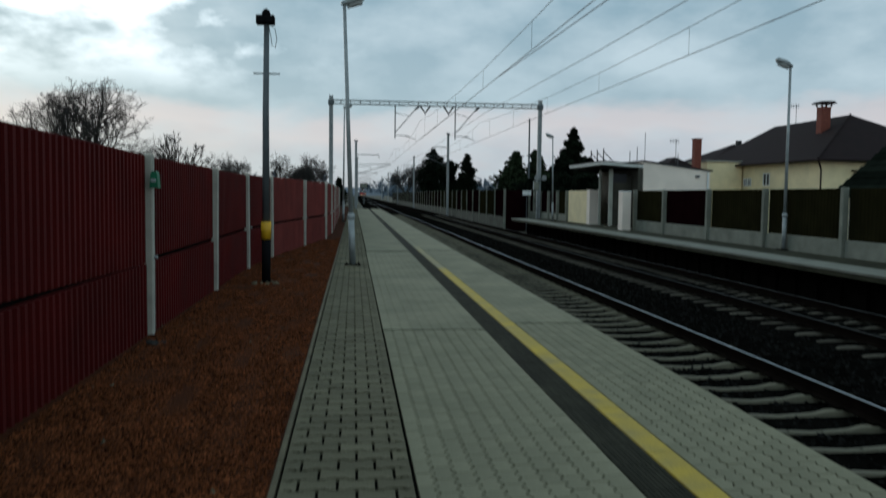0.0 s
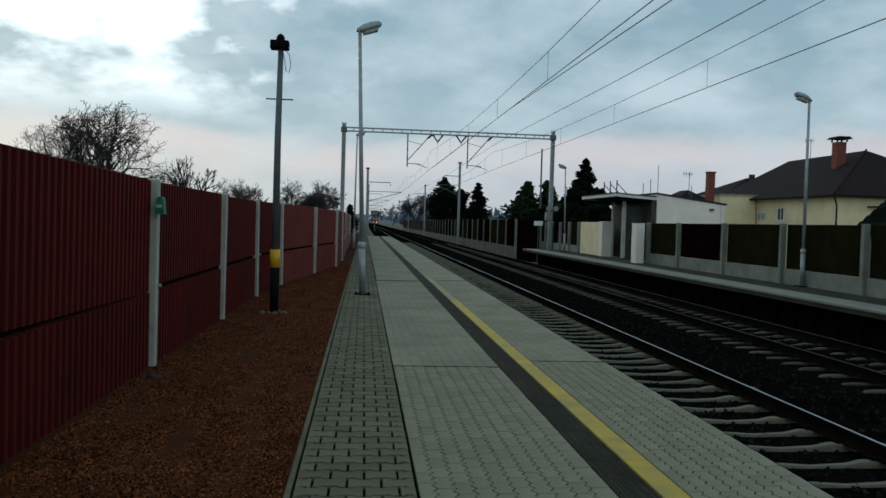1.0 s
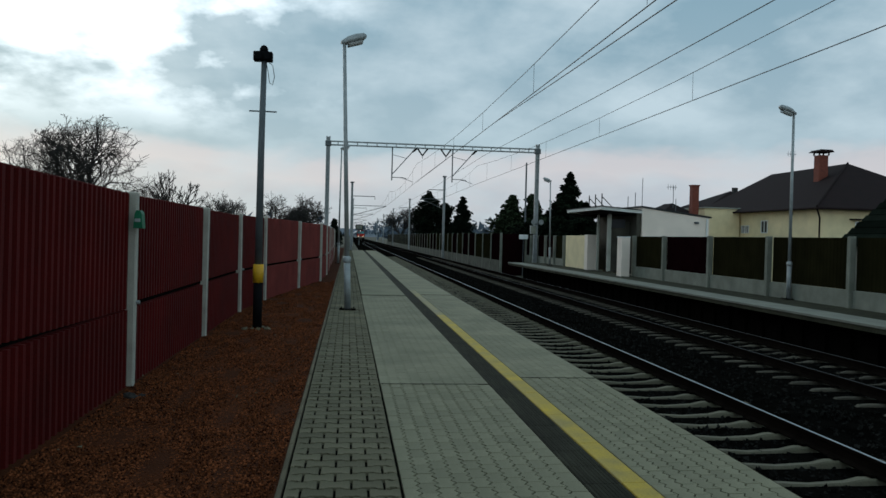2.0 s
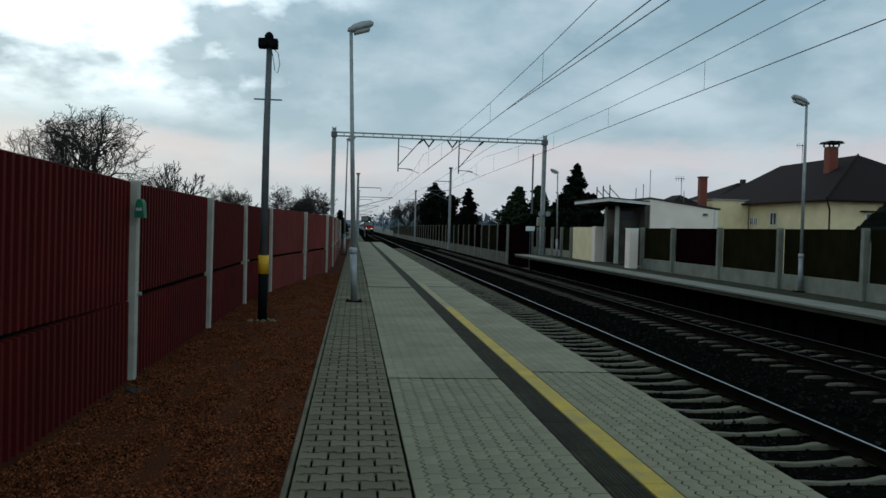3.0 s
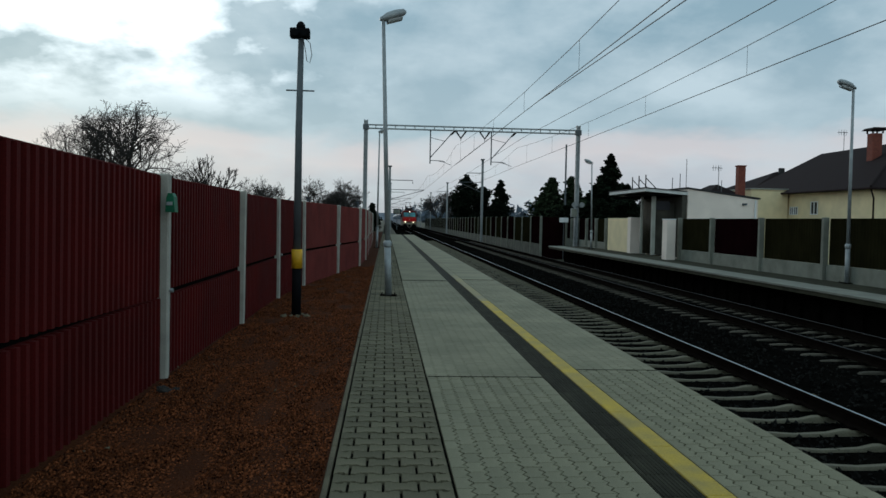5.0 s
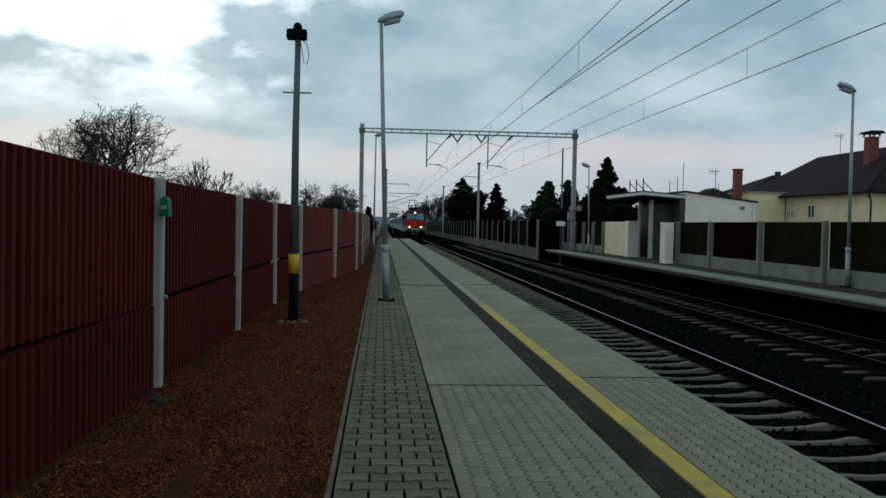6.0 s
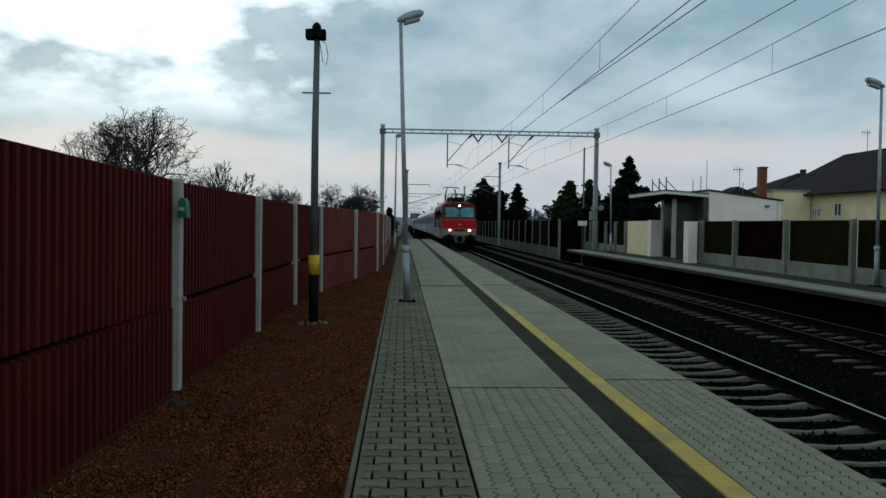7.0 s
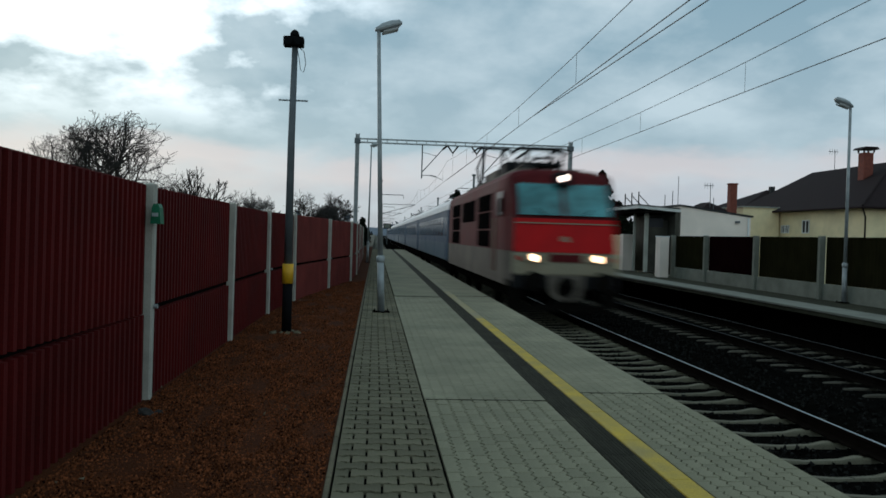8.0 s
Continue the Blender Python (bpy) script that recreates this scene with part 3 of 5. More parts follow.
def platform_lamp(m, height, turn, lean=(0, 0), label="slender galvanised platform lamp post with flat lamp head"):
    t = thing("platform_lamp", label, "lamp post", m, "platform lamps")
    top = Vector((lean[0], lean[1], height))
    k = 1.0 / height
    part("base_plate", boxm(-0.17, -0.17, 0, 0.17, 0.17, 0.018, 0.004), "rail", t, "rusty square base plate")
    part("lower_pole", tubem([(0, 0, 0.018), top * (1.0 * k)], [0.068, 0.066], 14), "galv", t, smooth=True)
    part("collar", tubem([top * (0.99 * k), top * (1.01 * k), top * (1.09 * k), top * (1.12 * k)], [0.075, 0.083, 0.083, 0.06], 14), "galv", t, smooth=True)
    part("upper_pole", tubem([top * (1.1 * k), top * 1.003], [0.05, 0.036], 12), "galv", t, smooth=True)
    bm = bmesh.new()
    lamp_head(bm)
    h = part("lamp_head", bm, "galv", t, "grey cast lamp housing", smooth=True)
    h.matrix_basis = Matrix.Translation(top - Vector((0, 0, 0.02))) @ pose(0, 0, 0, 0, 0, turn) @ pose(-0.07, 0, 0) @ Matrix.Diagonal((0.85, 1.1, 1.35, 1))
    bm = bmesh.new()
    st = [(0.18, 0.09), (0.36, 0.105), (0.53, 0.09)]
    rings = [[bm.verts.new((x, w * math.cos(a), -0.05 - 0.055 * math.sin(a) + x * 0.21)) for a in [math.pi * k2 / 8 for k2 in range(9)]] for x, w in st]
    for r, s in zip(rings, rings[1:]):
        for q in range(8):
            bm.faces.new((r[q], r[q + 1], s[q + 1], s[q]))
    part("lamp_cover", bm, "lampglass", h, "milky lamp cover", smooth=True)
    for i in range(4):
        a = (-0.13, 0.13)[i % 2], (-0.13, 0.13)[i // 2]
        part("bolt", tubem([(a[0], a[1], 0.018), (a[0], a[1], 0.05)], 0.014, 6), "rail", t)
    return t


platform_lamp(pose(0.236, 17.84, 0), 5.57, 12, (-0.2, 0.0))
platform_lamp(pose(-0.31, 45.0, 0), 6.25, 15, (0.05, 0))
platform_lamp(pose(13.25, 23.4, 0), 5.52, 180, (-0.02, 0))
platform_lamp(pose(12.6, 49.3, 0), 5.2, 180, (-0.1, 0))


def yellow_pole():
    t = thing("speaker_pole", "grey pole with yellow band and black foot on gravel", "pole", pose(-1.262, 14.61, -0.04))
    part("foot", tubem([(0, 0, 0), (0, 0, 0.77)], [0.077, 0.075], 16), "black", t, "black painted pole foot", smooth=True)
    part("band", tubem([(0, 0, 0.77), (0, 0, 1.075)], [0.088, 0.088], 16), "ypaint", t, "yellow warning band", smooth=True)
    part("pole", tubem([(0, 0, 1.075), (0.0, 0, 3.0), (0.02, 0, 4.6)], [0.064, 0.055, 0.045], 14), "grey", t, smooth=True)
    part("crossbar", tubem([(-0.21, 0, 3.62), (0.24, 0, 3.62)], 0.013, 6), "grey", t)
    hub = part("speaker", boxm(-0.155, -0.09, 4.45, 0.155, 0.09, 4.60, 0.012), "black", t, "pair of black loudspeakers")
    for s in (-1, 1):
        part("horn", tubem([(s * 0.07, -0.09, 4.525), (s * 0.07, -0.14, 4.525)], [0.05, 0.066], 12), "black", hub)
    part("dome", tubem([(0.01, 0, 4.60), (0.01, 0, 4.66), (0.01, 0, 4.70), (0.01, 0, 4.72)], [0.075, 0.07, 0.045, 0.01], 12), "black", t, smooth=True)
    part("cable", tubem([(0.08, 0, 4.45), (0.16, 0.0, 4.38), (0.19, 0.0, 4.2), (0.16, 0.0, 4.06), (0.11, 0, 4.1), (0.09, 0, 4.25), (0.06, 0, 4.4)], 0.006, 5), "wire", t)
    f = thing("concrete_footing", "broken pale concrete footing round a pole base", "footing", pose(-1.262, 14.61, -0.03))
    rnd = random.Random(2)
    c = thing("soil_clod", "dark clod of soil and leaves at a fence post foot", "soil", pose(-1.80, 8.86, -0.045))
    for dx, dy, r in ((0, 0, 0.055), (0.09, 0.05, 0.035), (-0.05, 0.10, 0.04)):
        bm = bmesh.new()
        ball = bmesh.ops.create_icosphere(bm, subdivisions=2, radius=r, matrix=pose(dx, dy, r * 0.3) @ Matrix.Diagonal((1.2, 1, 0.7, 1)))
        for v in ball["verts"]:
            v.co += Vector((rnd.uniform(-1, 1), rnd.uniform(-1, 1), rnd.uniform(-1, 1))) * 0.012
        part("lump", bm, "bark", c)
    for _ in range(9):
        a, d, s = rnd.uniform(0, 6.28), rnd.uniform(0.12, 0.30), rnd.uniform(0.03, 0.075)
        bm = bmesh.new()
        r = bmesh.ops.create_icosphere(bm, subdivisions=1, radius=s, matrix=pose(d * math.cos(a), d * math.sin(a), 0.0) @ Matrix.Diagonal((1.3, 1, 0.6, 1)))
        for v in r["verts"]:
            v.co += Vector((rnd.uniform(-1, 1), rnd.uniform(-1, 1), rnd.uniform(-1, 1))) * 0.02
        part("concrete_lump", bm, "kerb", f)


yellow_pole()


# ---- overhead line ----
GY = 56.1


def portal(y, xl, xr, h):
    t = thing("catenary_portal", "galvanised steel portal carrying the overhead wires over both tracks", "portal", kind="structure")
    for x in (xl, xr):
        foot = -0.05
        p = part("portal_mast", boxm(x - 0.14, y - 0.09, foot, x - 0.08, y + 0.09, h + 0.35, 0.006), "galv", t)
        part("flange", boxm(x + 0.08, y - 0.09, foot, x + 0.14, y + 0.09, h + 0.35, 0.006), "galv", p)
        part("web", boxm(x - 0.08, y + 0.0, foot, x + 0.08, y + 0.012, h + 0.3), "galv", p)
        for i in range(16):
            z = foot + 0.3 + i * (h - foot) / 16
            part("batten", boxm(x - 0.09, y - 0.06, z, x + 0.09, y - 0.045, z + 0.1), "galv", p)
        part("clamp", boxm(x - 0.2, y - 0.16, h - 0.32, x + 0.2, y + 0.16, h + 0.02, 0.01), "grey", p)
    eq = part("equipment_box", boxm(xr - 0.42, y - 0.30, 1.95, xr - 0.02, y - 0.10, 2.55, 0.02), "galv", t, "grey equipment box on the mast")
    part("box_lid", boxm(xr - 0.40, y - 0.325, 1.98, xr - 0.04, y - 0.302, 2.52, 0.008), "plinth", eq)
    part("bracket", boxm(xr - 0.30, y - 0.30, 2.62, xr + 0.30, y - 0.24, 2.70), "grey", eq)
    for dx in (-0.25, 0.27):
        part("horn_speaker", tubem([(xr + dx, y - 0.22, 2.85), (xr + dx, y - 0.36, 2.83), (xr + dx, y - 0.5, 2.8)], [0.05, 0.1, 0.19], 12), "galv", eq, "pale horn loudspeaker")
    for z in (h, h - 0.24):
        for dy in (-0.12, 0.12):
            part("chord", boxm(xl, y + dy - 0.03, z - 0.035, xr, y + dy + 0.03, z + 0.035, 0.006), "galv", t)
    n = 22
    for i in range(1, n):
        x = xl + (xr - xl) * i / n
        part("lacing", boxm(x - 0.03, y - 0.1, h - 0.21, x + 0.03, y - 0.07, h - 0.03), "galv", t)
    for cx, x0 in ((T1, 3.08), (T2, 7.25)):
        a = part("cantilever", tubem([(x0, y, h - 0.25), (x0, y, 5.38)], 0.042, 8), "grey", t)
        part("strut", tubem([(x0, y, 5.78), (x0 + 1.35, y, h - 0.55)], 0.03, 8), "grey", a)
        part("insulator", tubem([(x0 + 1.35, y, h - 0.55), (x0 + 1.5, y, h - 0.42), (x0 + 1.75, y, h - 0.2)], [0.05, 0.075, 0.05], 8), "insul", a)
        part("tie", tubem([(x0, y, h - 0.75), (x0 + 1.0, y, h - 0.98)], 0.018, 6), "grey", a)
        part("registration_tube", tubem([(x0, y, 5.60), (x0 + 0.75, y, 5.59), (x0 + 1.0, y, 5.53)], 0.026, 6), "grey", a)
        part("steady_arm", tubem([(x0 + 0.55, y, 5.58), (x0 + 1.0, y, 5.48), (x0 + 1.42, y, 5.32)], 0.018, 6), "grey", a)
    for x in (5.15, 6.78):
        part("vee_insulator", tubem([(x - 0.36, y, h - 0.25), (x, y, h - 0.75)], [0.06, 0.045], 8), "insul", t)
        part("vee_insulator", tubem([(x + 0.36, y, h - 0.25), (x, y, h - 0.75)], [0.06, 0.045], 8), "insul", t)
        part("hanger", tubem([(x, y, h - 0.72), (x, y, h - 0.95)], 0.02, 6), "grey", t)


portal(GY, -1.29, 13.25, 7.9)


def mast(x, y, top, side, reach, z0=-1.25):
    t = thing("catenary_mast", "grey steel mast with cantilever arms beside the tracks", "mast", group="overhead line masts")
    for dx in (-0.1, 0.1):
        part("flange", boxm(x + dx - 0.025, y - 0.1, z0, x + dx + 0.025, y + 0.1, top, 0.006), "galv", t)
    for i in range(10):
        z = max(z0, -0.2) + 0.4 + i * (top - 0.8) / 10
        part("batten", boxm(x - 0.08, y - 0.07, z, x + 0.08, y - 0.05, z + 0.12), "galv", t)
    part("web", boxm(x - 0.075, y, z0, x + 0.075, y + 0.012, top), "galv", t)
    s = 1 if side > 0 else -1
    za = top - 1.45
    part("top_arm", tubem([(x, y, za), (x + s * reach * 0.66, y, za), (x + s * reach * 0.66, y, za - 0.35)], 0.045, 6), "grey", t)
    part("lower_arm", tubem([(x, y, za - 1.05), (x + s * reach, y, za - 1.05)], 0.035, 6), "grey", t)
    part("brace", tubem([(x, y, za - 2.2), (x + s * reach, y, za - 1.05)], 0.035, 6), "grey", t)
    part("cap", boxm(x - 0.22, y - 0.15, top, x + 0.22, y + 0.15, top + 0.16, 0.02), "grey", t)


for (x, y, top, side, reach) in ((0.52, 91.7, 7.4, 1, 3.9), (0.9, 143.0, 7.8, 1, 3.6), (1.2, 196, 7.8, 1, 3.4), (1.2, 250, 7.8, 1, 3.4), (1.2, 305, 7.8, 1, 3.4)):
    mast(x, y, top, side, reach, -0.3)
for (x, y, top) in ((10.95, 91.7, 8.4), (10.9, 143.0, 8.1), (10.95, 196, 8.1), (10.95, 250, 8.1), (10.95, 305, 8.1)):
    mast(x, y, top, -1, 2.7, -1.3)
t = thing("antenna_mast", "tall thin dark pole behind the far platform", "mast")
part("pole", tubem([(15.6, 70, -1.1), (15.58, 70, 8.3)], [0.09, 0.07], 8), "grey", t)


def wires():
    spans = [-52.0, 1.5, GY, 91.7, 143.0, 196.0, 250.0, 305.0]

    def line(name, x, zsup, sag, r, label, ys=spans, sway=0.0):
        pts = []
        for i, (a, b) in enumerate(zip(ys, ys[1:])):
            for k in range(8):
                u = k / 8
                pts.append((x + sway * (1 - 2 * u) * (1 if i % 2 else -1), a + (b - a) * u, zsup - sag * 4 * u * (1 - u)))
        pts.append((x, ys[-1], zsup))
        tagged(part(name, tubem(pts, r, 5), "wire"), label, "wire")

    for cx in (T1, T2):
        line("contact_wire", cx, 5.32, 0.02, 0.011, "dark overhead contact wire along a track", sway=0.06)
        line("messenger_wire", cx, 6.6, 0.63, 0.009, "thin messenger wire above the contact wire")
        for i, (a, b) in enumerate(zip(spans[:5], spans[1:5])):
            n = 7 if b - a > 45 else 5
            for k in range(n):
                u = (k + 0.5) / n
                y = a + (b - a) * u
                z = 6.6 - 0.63 * 4 * u * (1 - u)
                tagged(part("dropper", tubem([(cx, y, 5.31), (cx, y, z)], 0.005, 4), "wire"), "thin vertical dropper between two overhead wires", "wire", "droppers")
    tagged(part("second_contact_wire", tubem([(6.2, -30, 5.3), (5.11, 13.4, 5.3), (4.81, 26.5, 5.31), (T1, GY, 5.32)], 0.011, 5), "wire"), "second contact wire converging on the first", "wire")
    tagged(part("feeder_wire", tubem([(9.3, -30, 6.88), (9.3, 12, 6.9), (9.35, 30, 7.0), (9.4, GY, 7.3), (9.4, 91.7, 7.0), (9.4, 196, 7.0)], 0.013, 5), "wire"), "thick feeder wire above the far track", "wire")


wires()


# ---- signs ----
def sign(x, y, z, w, h, label, bars, foot=None, two_posts=False):
    t = thing("sign", label, "sign", pose(x, y, 0))
    part("plate", boxm(-w / 2, -0.015, z - h / 2, w / 2, 0.015, z + h / 2, 0.004), "white", t)
    for bx, bz, bw, bh in bars:
        part("bar", boxm((bx - bw / 2) * w, -0.019, z + (bz - bh / 2) * h, (bx + bw / 2) * w, -0.016, z + (bz + bh / 2) * h), "ink", t, "dark marking bar")
    if foot is not None:
        for px in ((-w * 0.4, w * 0.4) if two_posts else (0,)):
            part("sign_post", tubem([(px, 0.04, foot), (px, 0.04, z + h / 2)], 0.03, 8), "grey", t)


sign(-1.27, 55.9, 1.9, 0.46, 0.5, "white plate with dark bars on the portal mast", [(-0.22, 0.05, 0.2, 0.5), (0.22, 0.05, 0.2, 0.5)])
sign(13.1, 59.2, 1.75, 0.66, 0.34, "small white board on a dark post", [], -1.2)


def gate_sign():
    t = thing("line_signal", "small dark framed signal board far beside the track", "signal")
    x, y = 2.2, 150
    part("post", tubem([(x, y, -0.3), (x, y, 3.5)], 0.07, 8), "grey", t)
    for a in ((x - 0.7, 2.55, x - 0.55, 3.5), (x + 0.55, 2.55, x + 0.7, 3.5), (x - 0.7, 3.35, x + 0.7, 3.5), (x - 0.7, 2.55, x + 0.7, 2.7)):
        part("frame_bar", boxm(a[0], y - 0.05, a[1], a[2], y + 0.05, a[3]), "black", t)
    part("board", boxm(x - 0.55, y - 0.02, 2.7, x + 0.55, y + 0.02, 3.35), "plinth", t)


gate_sign()


# ---- station building and houses ----
def window(parent, x0, z0, x1, z1, y, axis="y"):
    """A framed pane on a wall that faces -y (axis y) or -x (axis x)."""
    def bx(a, b, c, d, e, f):
        return boxm(a, b, c, d, e, f) if axis == "y" else boxm(b, a, c, e, d, f)
    pane = part("window", bx(x0, y - 0.012, z0, x1, y - 0.006, z1), "glass", parent, "dark window pane")
    for a in ((x0 - 0.05, z0 - 0.05, x0, z1 + 0.05), (x1, z0 - 0.05, x1 + 0.05, z1 + 0.05), (x0, z1, x1, z1 + 0.05), (x0, z0 - 0.05, x1, z0), ((x0 + x1) / 2 - 0.025, z0, (x0 + x1) / 2 + 0.025, z1)):
        part("frame", bx(a[0], y - 0.05, a[1], a[2], y - 0.002, a[3]), "white", pane, "white window frame")


def station():
    t = thing("station_building", "low pale station building with flat canopy roof", "building", pose(0.36, 1.05, 0.04))
    y0, y1 = 38.9, 45.1
    part("body", prismm([(14.55, -1.2), (18.1, -1.2), (18.1, 2.84), (14.55, 3.29)], "y", y0, y1), "whitewall", t, "off-white rendered walls")
    part("roof", prismm([(14.5, 3.30), (18.2, 2.85), (18.2, 2.93), (14.5, 3.38)], "y", y0 - 0.06, y1 + 0.1), "roofdark", t, "dark bitumen roof")
    part("canopy", prismm([(12.4, 3.13), (14.55, 2.99), (14.55, 3.14), (12.4, 3.28)], "y", y0, 45.2), "soffit", t, "pale canopy with dark edge")
    part("canopy_cover", prismm([(12.37, 3.285), (14.5, 3.145), (14.5, 3.19), (12.37, 3.33)], "y", y0 - 0.03, 45.3), "roofdark", t)
    # added black sheet that stands for the shade below the canopy
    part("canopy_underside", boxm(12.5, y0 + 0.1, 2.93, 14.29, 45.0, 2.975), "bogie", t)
    for y, x, s in ((39.6, 13.08, 0.09), (41.0, 12.95, 0.06)):
        part("column", boxm(x - s, y - s, 0, x + s, y + s, 3.0, 0.01), "dimwall", t, "pale square column")
    # rear wall and partition carry the canopy's shade in their colour
    part("back_wall", boxm(14.3, y0 + 0.05, -0.1, 14.5, 45, 2.98), "shelter", t, "brown rear wall of the shelter, darkened for canopy shade")
    part("door", boxm(14.24, 40.0, 0.0, 14.3, 41.0, 2.05), "bogie", t, "dark doorway")
    part("cross_wall", boxm(13.3, 39.9, 0, 14.28, 40.1, 2.6), "shelter", t, "brown partition darkened for canopy shade")
    part("notice_board", boxm(13.15, 39.82, 2.25, 14.0, 39.9, 2.7), "ink", t, "dark hanging board")
    for i in range(3):
        y = 40.3 + i * 1.1
        s = part("roof_strut", tubem([(12.88, y, 3.25), (12.88, y, 4.02)], 0.03, 6), "black", t)
        part("roof_stay", tubem([(12.9, y, 3.85), (13.55, y, 3.22)], 0.022, 6), "black", s)
    part("wall_lamp", boxm(17.3, y0 - 0.12, 2.55, 17.5, y0 - 0.002, 2.65), "grey", t)
    part("pipe", tubem([(17.95, y0 - 0.06, -1), (17.95, y0 - 0.06, 2.8)], 0.045, 8), "white", t)
    w = thing("low_wall", "cream rendered low wall beside the shelter", "wall", pose(0.3, 1.1, 0.02), kind="structure")
    part("wall_block", boxm(13.15, 43.2, -0.3, 13.6, 47.7, 1.86, 0.01), "cream", w)
    part("wall_block", boxm(12.95, 42.6, -0.3, 13.5, 43.15, 1.9, 0.01), "whitewall", w)
    p = thing("gate_pillar", "white rendered square pillar at the fence end", "pillar", pose(12.83, 36.7, 0))
    part("shaft", boxm(-0.16, -0.22, -0.02, 0.24, 0.4, 1.78, 0.01), "whitewall", p)
    part("cap", boxm(-0.18, -0.24, 1.78, 0.26, 0.42, 1.82, 0.008), "white", p)


station()


def hip(bm, x0, y0, x1, y1, z, apex0, apex1):
    v = [bm.verts.new(p) for p in ((x0, y0, z), (x1, y0, z), (x1, y1, z), (x0, y1, z), apex0, apex1)]
    for q in ((0, 1, 4), (1, 2, 5, 4), (2, 3, 5), (3, 0, 4, 5), (3, 2, 1, 0)):
        bm.faces.new([v[i] for i in q])


def houses():
    t = thing("house", "cream house with brown hipped metal roof and brick chimney", "house", pose(0.40, 1.2, 0.10))
    x0, x1, y0, y1 = 27.33, 37.5, 44.0, 60.0
    part("wall", boxm(x0, y0, -1.1, x1, y1, 3.72), "cream", t)
    bm = bmesh.new()
    hip(bm, x0 - 0.55, y0 - 0.55, x1 + 0.55, y1 + 0.55, 3.80, (32.2, 48.9, 7.0), (32.2, 58.4, 7.0))
    roof = part("roof", bm, "roof", t, "dark brown sheet metal roof")
    part("ridge_cap", tubem([(x0 - 0.55, y0 - 0.55, 3.84), (32.2, 48.9, 7.03)], 0.07, 6), "roof", roof)
    part("gutter", tubem([(x0 - 0.6, y1, 3.76), (x0 - 0.6, y0 - 0.6, 3.74), (x1, y0 - 0.6, 3.74)], 0.07, 8), "roof", t)
    part("downpipe", tubem([(x0 - 0.5, y0 - 0.5, 3.7), (x0 - 0.06, y0 - 0.08, 3.2), (x0 - 0.06, y0 - 0.08, -1)], 0.05, 8), "roof", t)
    ch = part("chimney", boxm(30.05, 48.65, 5.2, 30.68, 49.25, 7.45, 0.01), "brick", t, "red brick chimney")
    for a in ((30.0, 48.6), (30.65, 48.6), (30.0, 49.2), (30.65, 49.2)):
        part("cowl_leg", boxm(a[0], a[1], 7.45, a[0] + 0.08, a[1] + 0.08, 7.65), "roof", ch)
    part("cowl", prismm([(29.8, 7.65), (30.95, 7.65), (30.75, 7.80), (30.0, 7.80)], "y", 48.4, 49.5), "roof", ch, "dark metal chimney cover")
    part("skylight", boxm(29.25, 48.9, 5.1, 29.6, 49.5, 5.25), "galv", t)
    for y, z, w, h in ((49.9, 2.35, 0.75, 0.75), (52.4, 2.35, 0.4, 0.45), (52.95, 2.35, 0.4, 0.45)):
        window(t, y, z, y + w, z + h, x0, "x")
    window(t, 29.6, 2.1, 30.7, 3.0, y0)
    part("awning", prismm([(29.2, 3.12), (31.2, 3.12), (31.2, 3.2), (29.2, 3.2)], "y", y0 - 0.3, y0 - 0.01), "roof", t)
    a = thing("house_annex", "flat-roofed cream annex beside the house", "house", pose(0.30, 1.3, 0.10))
    part("wall", boxm(24.7, 53.4, -1.1, 27.3, 58.5, 4.0), "cream", a)
    part("parapet", boxm(24.6, 53.3, 4.0, 27.3, 58.6, 4.08), "dimwall", a)
    part("low_wall", boxm(21.5, 53.6, -1.1, 24.68, 58, 3.3), "cream", a)
    bm = bmesh.new()
    hip(bm, 21.2, 53.3, 24.7, 58.3, 3.3, (23.0, 55.0, 4.35), (23.0, 56.5, 4.35))
    part("roof", bm, "roof", a)
    ch = part("chimney", boxm(23.6, 53.0, 3.0, 24.08, 53.5, 5.5, 0.01), "brick", a, "tall red brick chimney")
    part("chimney_cap", boxm(23.55, 52.95, 5.5, 24.13, 53.55, 5.58, 0.01), "brick", ch)
    b = thing("distant_house", "distant house with dark roof behind the annex", "house")
    part("wall", boxm(34.6, 75, -1, 44, 84, 4.9), "cream", b)
    bm = bmesh.new()
    hip(bm, 34.1, 74.5, 44.5, 84.5, 4.9, (38.4, 78, 7.0), (40, 81, 7.0))
    part("roof", bm, "roof", b)
    part("chimney", boxm(38.35, 77.2, 6, 38.8, 77.6, 7.3), "roofdark", b)
    for i, (x, y, z0, z1) in enumerate(((20.5, 55, -1.1, 6.1), (15.95, 44, 3.1, 4.35), (22.6, 54.5, 3.9, 5.6), (33, 57, 6.0, 8.6), (15.7, 44.5, 3.15, 4.15), (20.9, 50, -1.1, 4.4))):
        an = thing("antenna", "thin metal aerial on a roof", "antenna", pose(0.5, 1.2, 0.06), group="aerials")
        part("mast", tubem([(x, y, z0), (x, y, z1)], 0.022, 5), "grey", an)
        if i in (2, 3):
            part("boom", tubem([(x - 0.5, y, z1 - 0.1), (x + 0.25, y, z1 - 0.1)], 0.02, 5), "grey", an)
            for k in range(4):
                part("element", tubem([(x - 0.4 + k * 0.18, y, z1 - 0.3), (x - 0.4 + k * 0.18, y, z1 + 0.1)], 0.012, 4), "grey", an)
    s = thing("shed_roof", "dark roof corner of a near outbuilding behind the fence", "shed")
    bm = bmesh.new()
    hip(bm, 15.15, 19.3, 19.0, 24.1, 1.62, (16.9, 20.9, 4.1), (16.9, 22.4, 4.1))
